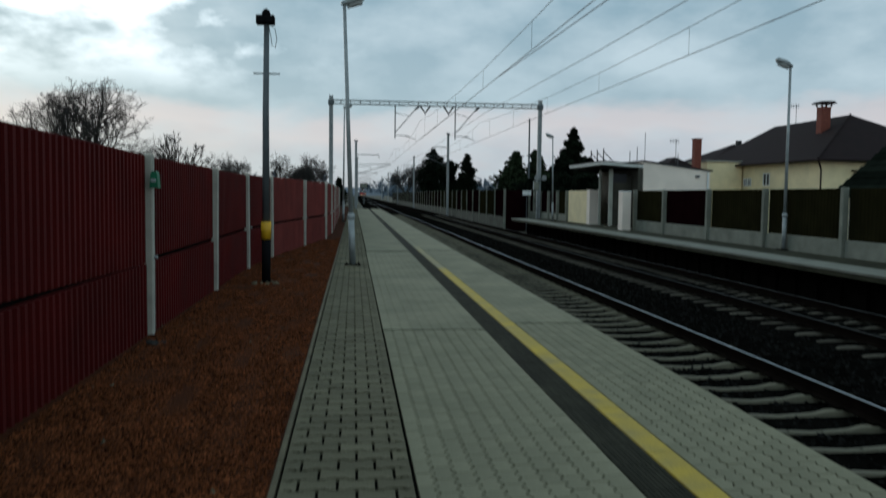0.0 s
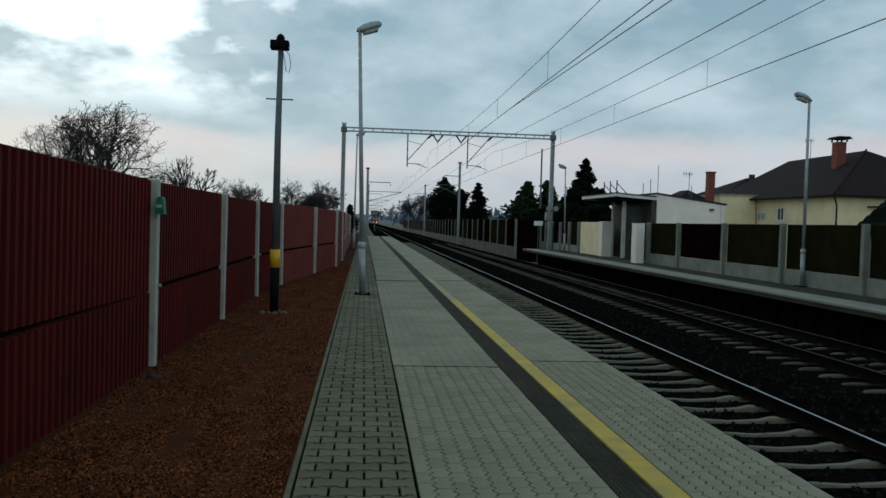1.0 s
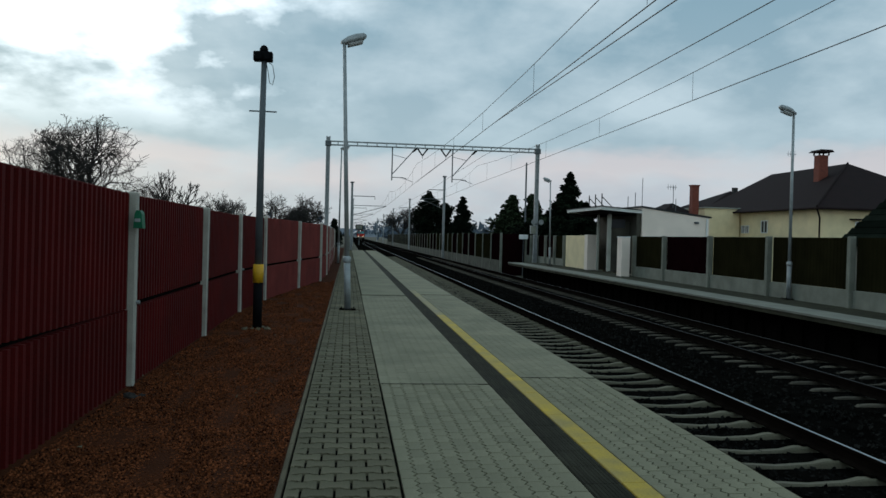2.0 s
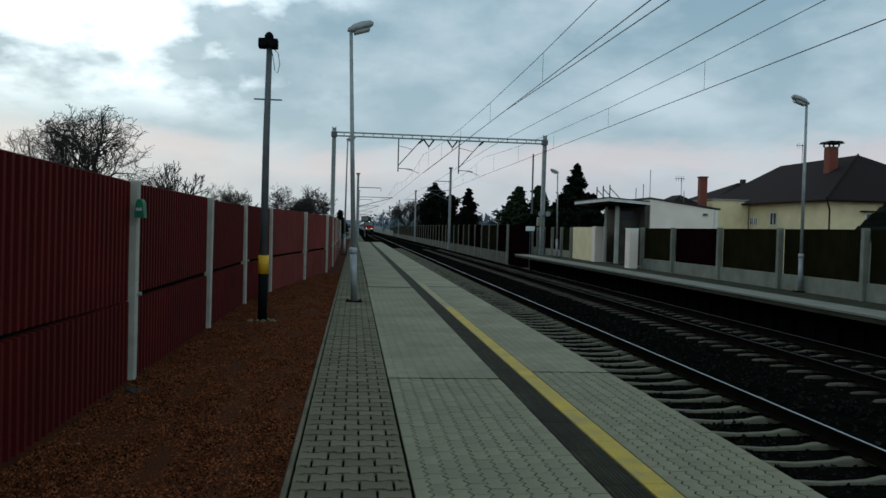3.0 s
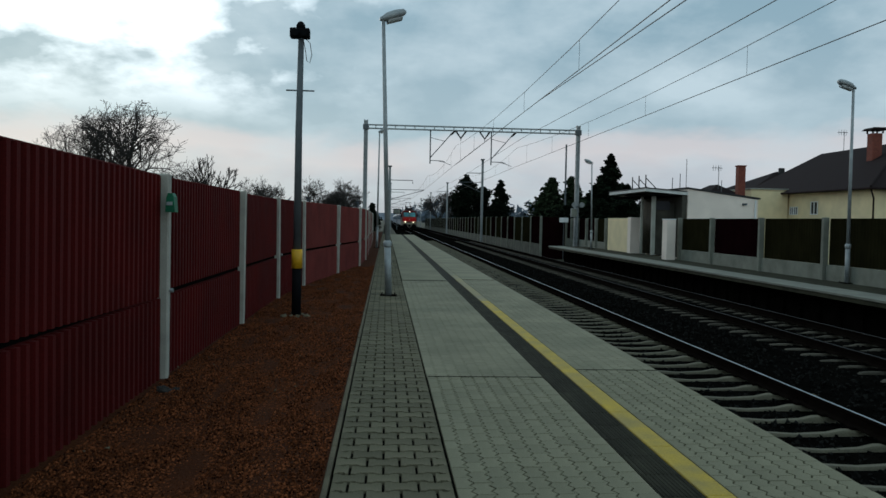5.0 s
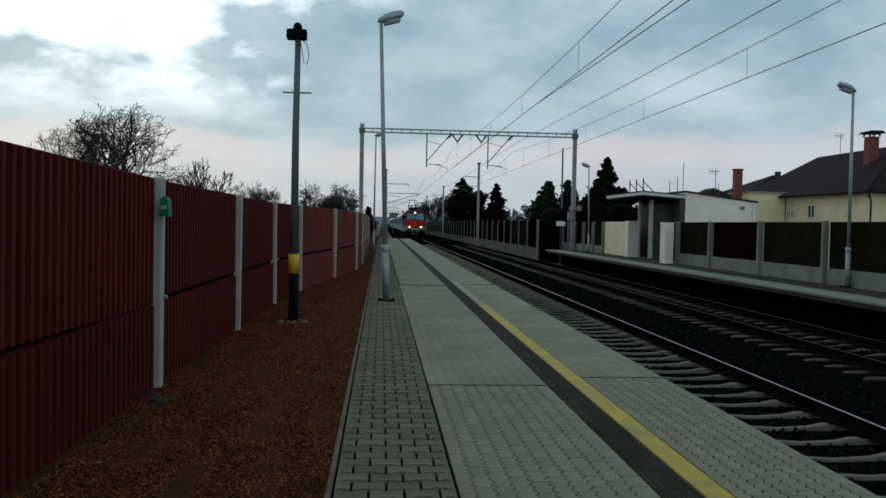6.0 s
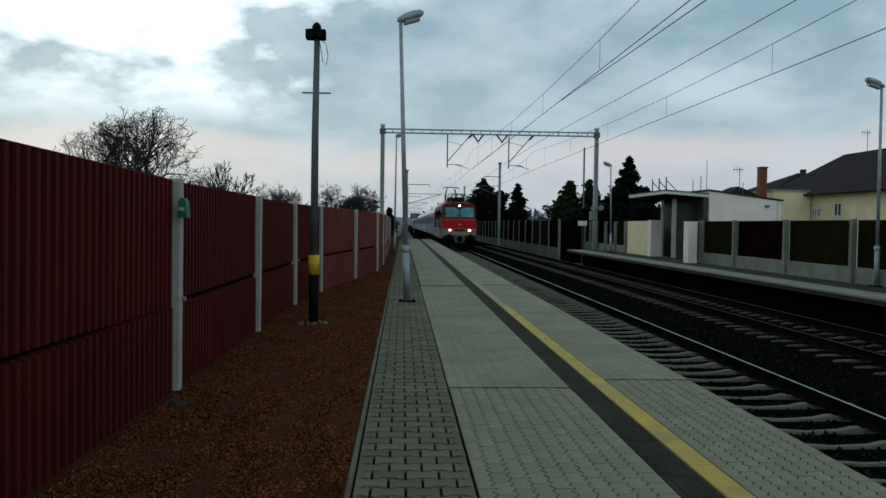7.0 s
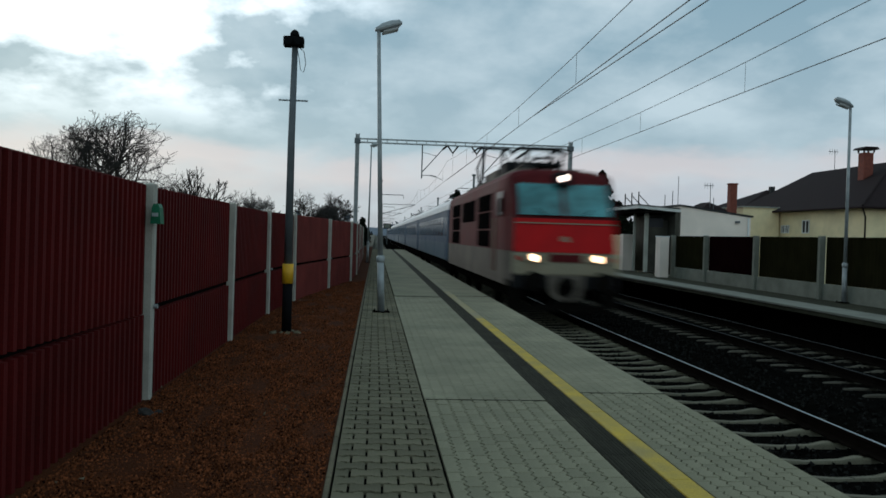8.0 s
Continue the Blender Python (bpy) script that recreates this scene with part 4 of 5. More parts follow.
    roof = part("roof", bm, "roofgreen", s, "dark green tiled roof slopes")
    for i in range(13):
        # tile courses on the slopes towards the line and the platform
        u = i / 13
        x, y0_, y1_, z = 15.13 + 1.75 * u, 19.28 + 1.6 * u, 24.12 - 1.7 * u, 1.64 + 2.48 * u
        part("tile_course", quad([(x - 0.02, y0_, z - 0.03), (x - 0.02, y1_, z - 0.03), (x + 0.13, y1_, z + 0.15), (x + 0.13, y0_, z + 0.15)], 0.03, (-0.8, 0, 0.6)), "roofgreen", roof)
        part("tile_course", quad([(x, y0_ - 0.02, z - 0.03), (19.02 - 2.1 * u, y0_ - 0.02, z - 0.03), (18.9 - 2.1 * u, y0_ + 0.1, z + 0.15), (x + 0.12, y0_ + 0.1, z + 0.15)], 0.03, (0, -0.8, 0.6)), "roofgreen", roof)
    part("wall", boxm(15.5, 19.7, -1.1, 18.7, 23.7, 1.62), "dimwall", s)


houses()


# ---- trees ----
def bare_tree(seed, h, spread, m, label, depth=6, twig=1.0, kids=(2, 3), lift=0.12, bole=0.27, crown=None, girth=0.028):
    rnd = random.Random(seed)
    t = thing("bare_tree", label, "tree", m, "bare trees")
    wood, fine = bmesh.new(), bmesh.new()

    def grow(p, d, length, r, lev):
        pts, q, dd = [p], p.copy(), d.copy()
        n = 3
        if crown and lev > 0:
            # branches end at a rounded outline
            cz, rx, rz = crown
            e = p + d * length
            far = math.hypot(math.hypot(e.x, e.y) / rx, (e.z - cz) / rz)
            if far > rnd.uniform(0.95, 1.15):
                if lev < 2 or rnd.random() < 0.25:
                    length *= 0.6
                else:
                    d = (d + (Vector((0, 0, cz)) - p).normalized() * 0.7 + Vector((0, 0, 0.4))).normalized()
                    length, dd = length * 0.6, d.copy()
        for _ in range(n):
            dd = (dd + Vector((rnd.uniform(-1, 1), rnd.uniform(-1, 1), rnd.uniform(-0.4, 0.8))) * 0.16).normalized()
            q = q + dd * (length / n)
            pts.append(q.copy())
        tube(wood if lev < 3 else fine, pts, [r, r * 0.86, r * 0.74, r * 0.62], 7 if lev < 2 else (4 if lev < 4 else 3), caps=False)
        if lev >= depth:
            return
        for i in range(rnd.choice(kids) + (1 if lev in (1, 2) else 0)):
            ax = Vector((rnd.uniform(-1, 1), rnd.uniform(-1, 1), rnd.uniform(-0.3, 0.3))).normalized()
            ang = rnd.uniform(0.35, 0.95) * spread
            nd = (Matrix.Rotation(ang, 3, dd.cross(ax).normalized()) @ dd)
            nd = (nd + Vector((0, 0, lift))).normalized()
            if crown and i == 0 and lev < 3 and abs(d.z) > 0.9:
                # the leader runs on through the crown
                nd = (dd + Vector((0, 0, 1.5))).normalized()
            start = pts[-1] if i < 2 else pts[rnd.choice((1, 2))]
            grow(start, nd, length * rnd.uniform(0.62, 0.85), max(r * 0.58, 0.007 * twig), lev + 1)
    grow(Vector((0, 0, -0.2)), Vector((0.03, 0, 1)), h * bole, h * girth, 0)
    part("trunk", wood, "bark", t)
    part("crown", fine, "bark", t, "fine bare twigs")
    return t


def conifer(seed, h, r, m, label, material="fir", lumpy=0.0, clumps=2600, low=0.02):
    """Trunk, whorled limbs and many small needle clumps, ragged at the outline."""
    rnd = random.Random(seed)
    t = thing("conifer_tree", label, "tree", m, "conifers")
    part("trunk", tubem([(0, 0, -0.3), (0.03, 0, h * 0.5), (0, 0, h)], [h * 0.02, h * 0.012, 0.01], 8), "bark", t)
    V, F = [], []
    limbs = bmesh.new()
    n_l = 70
    boughs = []
    for i in range(n_l):
        z = h * (low + (0.97 - low) * (i + rnd.random()) / n_l)
        a = rnd.uniform(0, 6.283)
        u = z / h
        rad = r * ((1 - u) ** 0.8 if not lumpy else (1 - u ** 2.2) * (0.75 + 0.25 * math.sin(u * 9 + seed))) * rnd.uniform(0.6, 1.15)
        tip = Vector((math.cos(a) * rad, math.sin(a) * rad, z - rad * (0.22 if not lumpy else -0.25)))
        boughs.append((Vector((0, 0, z)), tip, rad))
        tube(limbs, [(0, 0, z), tip], [0.03, 0.008], 3, caps=False)
    for _ in range(clumps):
        b0, tip, rad = rnd.choice(boughs)
        u = rnd.random() ** 0.6
        s = rnd.uniform(0.6, 1.3) * (0.10 + 0.045 * h / 6 * 2)
        c = b0.lerp(tip, u) + Vector((rnd.gauss(0, 1), rnd.gauss(0, 1), rnd.gauss(0, 0.7))) * (0.16 * rad + 0.05)
        e = Euler((rnd.uniform(-0.9, 0.9), rnd.uniform(-0.9, 0.9), rnd.uniform(0, 6.28))).to_matrix()
        k = len(V)
        for p in ((-0.5, -0.9, 0), (0.5, -0.7, 0.1), (0.15, 1.1, -0.25), (-0.4, 0.3, 0.45), (0.6, 0.25, 0.3)):
            V.append(c + e @ (Vector(p) * s))
        F += [(k, k + 1, k + 2), (k, k + 3, k + 2), (k + 1, k + 4, k + 3), (k + 3, k + 4, k + 2)]
    part("limbs", limbs, "bark", t)
    me = bpy.data.meshes.new("crown")
    me.from_pydata(V, [], F)
    me.materials.append(M[material])
    c = new("crown", me)
    c.parent = t
    return t


bare_tree(45, 6.4, 1.25, pose(-10.9, 38.0, -0.1), "round-crowned bare fruit tree behind the red fence", depth=6, kids=(3, 3, 4), twig=1.5, lift=0.10, bole=0.36, crown=(4.4, 2.6, 1.95), girth=0.027)
bare_tree(12, 6.1, 1.2, pose(-13.6, 38.6, -0.1), "low bare tree with thin twigs behind the fence", depth=6, kids=(3, 3, 4), twig=1.2, lift=0.1, bole=0.36, crown=(3.9, 2.4, 1.7), girth=0.02)
conifer(61, 4.3, 1.5, pose(-1.7, 112.0, -0.6), "dark overgrown bush beside the line", lumpy=1, clumps=3500)
bare_tree(33, 4.7, 1.1, pose(-9.9, 39.0, -0.1), "low bare tree with thin twigs behind the fence", depth=7, kids=(2, 3), twig=1.2)
bare_tree(13, 5.4, 0.7, pose(-7.8, 40.0, -0.1), "small upright bare tree behind the fence", depth=6, kids=(2, 3), twig=2.5)
bare_tree(14, 6.0, 1.1, pose(-10.3, 66.0, -0.1), "bare shrub tree beyond the fence", depth=7, twig=1.6)
bare_tree(15, 5.6, 1.1, pose(-9.0, 66.0, -0.1), "bare bushy tree beyond the fence", depth=7, twig=1.6)
bare_tree(16, 6.2, 1.1, pose(-3.6, 70.0, -0.1), "dense bare bush near the line", depth=7, kids=(3, 3), twig=2)
bare_tree(17, 5.6, 1.2, pose(-5.3, 72.0, -0.1), "dense bare bush near the line", depth=7, kids=(3, 3), twig=2)
bare_tree(18, 11.5, 0.9, pose(12.9, 190.0, -1.1), "tall bare tree far beside the track", depth=6, twig=5, kids=(3, 3))
bare_tree(19, 11.0, 0.9, pose(15.5, 195.0, -1.1), "tall bare tree far beside the track", depth=6, twig=5, kids=(3, 3))
bare_tree(20, 6.0, 1.1, pose(21.5, 110.0, -1.1), "low bare bush behind the far fence", depth=6, twig=2.5, kids=(3, 3))
conifer(21, 12.6, 5.2, pose(17.0, 170.0, -1.1), "broad dark spruce behind the trackside fence", lumpy=1, clumps=9000)
conifer(25, 10.2, 5.6, pose(21.2, 176.0, -1.1), "dark spruce beside a broader one", lumpy=1, clumps=8000)
conifer(26, 6.6, 5.0, pose(25.6, 180.0, -1.1), "low dark evergreen in a row", lumpy=1, clumps=6000)
conifer(22, 11.6, 4.0, pose(24.2, 170.0, -1.1), "slim pointed dark spruce", clumps=6000)
conifer(23, 6.9, 3.0, pose(15.6, 76.0, -1.1), "grey-green evergreen with a pointed top", "fir2", lumpy=1, clumps=6000)
conifer(24, 7.2, 2.8, pose(18.0, 78.0, -1.1), "grey-green evergreen beside the portal", "fir2", clumps=6000)
conifer(27, 9.6, 3.2, pose(22.3, 80.0, -1.1), "tall dark spruce behind the shelter", clumps=7000)
conifer(28, 7.4, 3.4, pose(21.2, 79.0, -1.1), "dark evergreen behind the shelter", lumpy=1, clumps=7000)
conifer(29, 6.6, 3.2, pose(24.2, 80.0, -1.1), "dark evergreen behind the shelter", lumpy=1, clumps=6000)
conifer(30, 4.6, 3.4, pose(17.2, 64.0, -1.1), "dark hedge conifer behind the fence", lumpy=1, clumps=6000)
conifer(31, 4.6, 3.2, pose(19.6, 66.0, -1.1), "dark hedge conifer behind the fence", lumpy=1, clumps=6000)
conifer(32, 4.2, 3.0, pose(15.2, 66.0, -1.1), "dark hedge conifer behind the fence", lumpy=1, clumps=6000)


def far_woods():
    rnd = random.Random(5)
    V, F = [], []
    for _ in range(5200):
        side = rnd.choice((-1, 1, 1))
        y = rnd.uniform(330, 1100)
        x = side * (16 + abs(rnd.gauss(0, 1)) * 0.30 * y) + (0 if side > 0 else 4)
        z = rnd.uniform(-1, 9) * (1 - 0.3 * rnd.random()) + y * 0.008 * rnd.random()
        s = rnd.uniform(1.0, 2.6)
        k = len(V)
        for _i in range(4):
            V.append((x + rnd.uniform(-s, s), y + rnd.uniform(-s, s), z + rnd.uniform(-s, s)))
        F += [(k, k + 1, k + 2), (k, k + 2, k + 3), (k + 1, k + 3, k + 2)]
    me = bpy.data.meshes.new("far_woods")
    me.from_pydata(V, [], F)
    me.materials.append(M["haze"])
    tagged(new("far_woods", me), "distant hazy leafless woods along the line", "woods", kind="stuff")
    bm = bmesh.new()
    pr = [(x, 1500 + 100 * math.sin(x * 0.004), 13 + 9 * noise.noise(Vector((x * 0.003, 0, 7))) + 5 * noise.noise(Vector((x * 0.02, 0, 3)))) for x in range(-1600, 1601, 25)]
    lo, hi = [bm.verts.new((x, y - 150, -2)) for x, y, z in pr], [bm.verts.new(p) for p in pr]
    for i in range(len(pr) - 1):
        bm.faces.new((lo[i], lo[i + 1], hi[i + 1], hi[i]))
    # the hills take the same blue haze colour as the woods
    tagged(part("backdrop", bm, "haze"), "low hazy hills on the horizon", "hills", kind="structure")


far_woods()


# ---- train ----
TRAIN_Y, SPEED = 21.5, 46.0


def section(half, zb, zs, zt, crown):
    """Half-rounded vehicle cross-section, from the left foot over the roof to the right foot."""
    pts = [(-half, zb), (-half, zs)]
    for k in range(1, 12):
        a = math.pi * k / 12
        pts.append((-half * math.copysign(abs(math.cos(a)) ** crown, math.cos(a)), zs + (zt - zs) * math.sin(a) ** crown))
    pts += [(half, zs), (half, zb)]
    return pts


def loft(stations):
    bm = bmesh.new()
    rings = [[bm.verts.new((x, y, z)) for x, z in pts] for y, pts in stations]
    for r, s in zip(rings, rings[1:]):
        for k in range(len(r) - 1):
            bm.faces.new((r[k], r[k + 1], s[k + 1], s[k]))
        bm.faces.new((r[-1], r[0], s[0], s[-1]))
    bm.faces.new(rings[0][::-1])
    bm.faces.new(rings[-1])
    bmesh.ops.recalc_face_normals(bm, faces=bm.faces[:])
    return bm


def wheelset(t, y, r=0.6):
    for s in (-1, 1):
        w = part("wheel", tubem([(s * 0.70, y, r), (s * 0.83, y, r)], [r, r], 24), "bogie", t)
        part("hub", tubem([(s * 0.83, y, r), (s * 0.95, y, r)], [0.16, 0.13], 12), "bogie", w)


def bogie(t, y, base=3.0, r=0.6, frame_z=0.75):
    for s in (-1, 1):
        part("bogie_frame", prismm([(y - base / 2 - 0.5, frame_z - 0.05), (y - base / 2 + 0.3, frame_z - 0.2), (y + base / 2 - 0.3, frame_z - 0.2), (y + base / 2 + 0.5, frame_z - 0.05), (y + base / 2 + 0.5, frame_z + 0.2), (y - base / 2 - 0.5, frame_z + 0.2)], "x", s * 1.0 - 0.09, s * 1.0 + 0.09), "bogie", t)
        for k in (-0.35, 0.35):
            part("spring", tubem([(s * 1.05, y + k, frame_z - 0.15), (s * 1.05, y + k, frame_z + 0.35)], 0.13, 10), "bogie", t)
    for k in (-base / 2, base / 2):
        wheelset(t, y + k, r)


def pantograph(t, y, height, half=0.8):
    z0 = 4.05
    p = part("pantograph", boxm(-0.55, y - 0.8, z0 + 0.12, 0.55, y + 0.8, z0 + 0.2), "gear", t, "dark steel pantograph")
    for s in (-0.5, 0.5):
        for k in (-0.7, 0.7):
            part("roof_insulator", tubem([(s, y + k, z0 - 0.2), (s, y + k, z0 + 0.14)], [0.09, 0.06], 8), "insul", p)
        mid = z0 + 0.2 + (height - z0 - 0.2) * 0.5
        for e in (-1, 1):
            part("lower_arm", tubem([(s, y + e * 0.35, z0 + 0.2), (s * 1.05, y + e * 0.95, mid)], 0.05, 6), "gear", p)
            part("upper_arm", tubem([(s * 1.05, y + e * 0.95, mid), (s * 0.7, y + e * 0.1, height - 0.08)], 0.04, 6), "gear", p)
    for e in (-0.16, 0.16):
        part("contact_strip", tubem([(-half, y + e, height - 0.16), (-half * 0.78, y + e, height), (half * 0.78, y + e, height), (half, y + e, height - 0.16)], 0.04, 6), "gear", p)


def locomotive():
    t = thing("locomotive", "red and grey electric locomotive with lit headlights", "locomotive")
    L = 16.2

    # upper shell: leaning cab front, straight sides
    up = loft([(0.24, section(1.26, 2.62, 3.42, 3.76, 0.5)), (0.95, section(1.38, 2.62, 3.42, 3.88, 0.55)), (1.6, section(1.45, 2.62, 3.38, 3.95, 0.62)), (L - 0.25, section(1.45, 2.62, 3.36, 3.95, 0.62)), (L, section(1.36, 2.62, 3.3, 3.85, 0.62))])
    for v in up.verts:
        if v.co.y < 0.3:
            v.co.y += 0.52 * (v.co.z - 2.62)
    part("upper_body", up, "locomaroon", t, "dusty maroon upper body and roof")

    def band(z0, z1, y_low, y_high, mat_name, label, nm, half=1.46):
        o0 = [(-1.32, y_low), (1.32, y_low), (half, y_low + 0.55), (half, L - 0.25), (1.36, L), (-1.36, L), (-half, L - 0.25), (-half, y_low + 0.55)]
        o1 = [(-1.28, y_high), (1.28, y_high), (half, y_high + 0.6), (half, L - 0.25), (1.36, L), (-1.36, L), (-half, L - 0.25), (-half, y_high + 0.6)]
        bm = bmesh.new()
        lo, hi = [bm.verts.new((x, y, z0)) for x, y in o0], [bm.verts.new((x, y, z1)) for x, y in o1]
        for i in range(8):
            bm.faces.new((lo[i], lo[(i + 1) % 8], hi[(i + 1) % 8], hi[i]))
        bm.faces.new(lo[::-1])
        bm.faces.new(hi)
        bmesh.ops.recalc_face_normals(bm, faces=bm.faces[:])
        return part(nm, bm, mat_name, t, label)
    band(1.78, 2.62, 0.06, 0.22, "locomaroon", "maroon side body", "middle_body")
    band(1.05, 1.78, 0.0, 0.06, "locogrey", "dirty warm grey lower body", "lower_body")
    # cab front: red panel, ridge lines, grey band, windscreen
    fp = part("front_panel", quad([(-1.30, 0.045, 1.76), (1.30, 0.045, 1.76), (1.27, 0.20, 2.60), (-1.27, 0.20, 2.60)], 0.035, (0, -1, 0)), "locored", t, "bright red cab front panel")
    part("trim_line", boxm(-1.25, 0.115, 2.47, 1.25, 0.15, 2.50), "lococream", fp, "thin pale trim line")
    part("emblem", tubem([(0, 0.10, 2.06), (0, 0.06, 2.06)], [0.12, 0.11], 12), "lococream", fp, "small pale winged emblem")
    part("emblem_wing", boxm(-0.27, 0.075, 2.04, 0.27, 0.1, 2.09, 0.01), "lococream", fp)
    part("number_bar", boxm(-1.12, 0.05, 1.92, -0.62, 0.075, 1.95), "lococream", fp, "pale marking bar")
    part("front_band", boxm(-1.34, -0.045, 1.2, 1.34, -0.002, 1.74, 0.02), "lococream", t, "dirty cream lower front band")
    part("grille", boxm(-0.42, -0.06, 1.52, 0.42, -0.046, 1.72), "locomaroon", t, "dark grille between headlights")
    for s in (-1, 1):
        h = part("headlight", boxm(s * 0.8 - 0.27, -0.09, 1.50, s * 0.8 + 0.27, -0.046, 1.73, 0.03), "lococream", t, "headlight housing")
        part("lens", tubem([(s * 0.8, -0.091, 1.62), (s * 0.8, -0.12, 1.62)], [0.092, 0.08], 14), "head", h, "lit warm headlight")
        part("side_lamp", tubem([(s * 1.18, -0.046, 1.6), (s * 1.18, -0.07, 1.6)], 0.06, 10), "locored", t)
        # windscreen panes
        a, b = (0.05, 1.17) if s > 0 else (-1.17, -0.05)
        w = part("windscreen", quad([(a, 0.225, 2.68), (b, 0.225, 2.68), (b * 0.985 if s > 0 else b, 0.66, 3.49), (a if s > 0 else a * 0.985, 0.66, 3.49)], 0.03, (0, -1, 0.3)), "cabglass", t, "teal tinted windscreen pane")
        part("wiper", tubem([(s * 0.45, 0.15, 2.66), (s * 0.75, 0.22, 2.86)], 0.012, 4), "black", w)
        part("mirror", boxm(s * 1.52 - 0.05, 0.85, 2.75, s * 1.52 + 0.05, 0.93, 3.1, 0.01), "black", t)
        part("cab_window", boxm(s * 1.462 - 0.012, 1.15, 2.68, s * 1.462 + 0.012, 1.75, 3.3), "glass", t, "dark cab side window")
        part("cab_door", boxm(s * 1.468 - 0.012, 1.95, 1.2, s * 1.468 + 0.012, 2.6, 3.3), "locomaroon", t)
        part("handrail", tubem([(s * 1.53, 1.88, 1.2), (s * 1.53, 1.88, 2.6)], 0.02, 6), "lococream", t)
        # louvre columns with pale frames
        for y in (3.0, 11.3):
            for z in (1.82, 2.34, 2.86):
                lv = part("louvre", boxm(s * 1.472 - 0.012, y, z, s * 1.472 + 0.012, y + 2.7, z + 0.47), "louvre", t, "black louvred grille")
                for k in range(4):
                    part("slat", boxm(s * 1.49 - 0.01, y + 0.04, z + 0.05 + k * 0.1, s * 1.49 + 0.01, y + 2.66, z + 0.08 + k * 0.1), "louvre", lv)
        for y0 in (6.7, 8.6):
            part("side_window", boxm(s * 1.468 - 0.012, y0, 2.6, s * 1.468 + 0.012, y0 + 1.7, 3.3), "louvre", t, "dark side window")
        part("sill_beam", boxm(s * 1.40 - 0.06, 0.4, 0.92, s * 1.40 + 0.06, L - 0.4, 1.06), "locogrey", t)
        # buffers
        bf = part("buffer", tubem([(s * 0.875, -0.02, 1.05), (s * 0.875, -0.42, 1.05)], [0.13, 0.1], 12), "bogie", t)
        part("buffer_head", tubem([(s * 0.875, -0.42, 1.05), (s * 0.875, -0.50, 1.05)], [0.25, 0.23], 16), "bogie", bf)
        part("step", boxm(s * 1.2 - 0.18, 0.05, 0.35, s * 1.2 + 0.18, 0.35, 0.9), "bogie", t)
    part("windscreen_post", quad([(-0.05, 0.215, 2.64), (0.05, 0.215, 2.64), (0.05, 0.65, 3.50), (-0.05, 0.65, 3.50)], 0.045, (0, -1, 0.3)), "locomaroon", t)
    part("inner_panel", boxm(-0.3, 0.75, 2.7, 0.1, 0.8, 3.1), "lococream", t)
    tl = part("top_lamp", boxm(-0.21, 0.44, 3.42, 0.21, 1.0, 3.80, 0.06), "gear", t, "roof lamp housing")
    part("lens", tubem([(0, 0.435, 3.64), (0, 0.41, 3.64)], [0.085, 0.075], 14), "toplight", tl, "lit top lamp")
    part("buffer_beam", boxm(-1.32, -0.03, 0.85, 1.32, 0.3, 1.195, 0.02), "gear", t, "blackened grey buffer beam")
    part("coupling", boxm(-0.14, -0.45, 0.92, 0.14, -0.03, 1.14, 0.03), "bogie", t)
    part("plough", prismm([(-0.22, 0.58), (0.22, 0.58), (0.40, 0.72), (0.46, 1.2), (-0.46, 1.2), (-0.40, 0.72)], "y", -0.14, -0.05), "locogrey", t, "grimy grey coupling apron")
    part("coupling_pocket", tubem([(0, -0.139, 0.9), (0, -0.16, 0.9)], 0.24, 16), "bogie", t)
    part("guard_bar", boxm(-1.15, -0.05, 0.28, 1.15, 0.02, 0.48, 0.02), "bogie", t)
    part("underframe", boxm(-1.15, 0.9, 0.55, 1.15, L - 0.9, 1.05), "bogie", t)
    # roof gear
    part("roof_walk", boxm(-0.9, 2.2, 3.93, 0.9, L - 2.0, 4.02), "locogrey", t)
    pantograph(t, 3.6, 4.72)
    pantograph(t, 13.0, 5.72)
    rnd = random.Random(8)
    for i in range(14):
        y, x = 5.4 + i * 0.45, rnd.choice((-0.6, -0.2, 0.25, 0.65))
        part("roof_insulator", tubem([(x, y, 4.0), (x, y, 4.22), (x, y, 4.4)], [0.1, 0.075, 0.05], 8), "insul", t)
    part("busbar", tubem([(0.25, 4.4, 4.42), (0.25, 11.6, 4.42)], 0.025, 6), "bogie", t)
    part("busbar", tubem([(-0.6, 5.0, 4.38), (-0.2, 11.0, 4.42)], 0.025, 6), "bogie", t)
    part("roof_box", boxm(-0.7, 7.4, 4.0, 0.1, 9.6, 4.38, 0.05), "locogrey", t)
    part("resistor_box", boxm(-0.75, 4.9, 4.0, 0.75, 6.4, 4.45, 0.06), "gear", t, "dark roof resistor housing")
    part("cable_loop", tubem([(-0.4, 2.6, 4.0), (-0.35, 2.8, 4.35), (0.3, 3.0, 4.4), (0.35, 3.3, 4.1)], 0.05, 6), "gear", t)
    part("horn", tubem([(-0.5, 1.5, 3.95), (-0.5, 1.1, 3.97)], [0.03, 0.08], 8), "bogie", t)
    bogie(t, 4.0, 3.2)
    bogie(t, 12.2, 3.2)
    return t


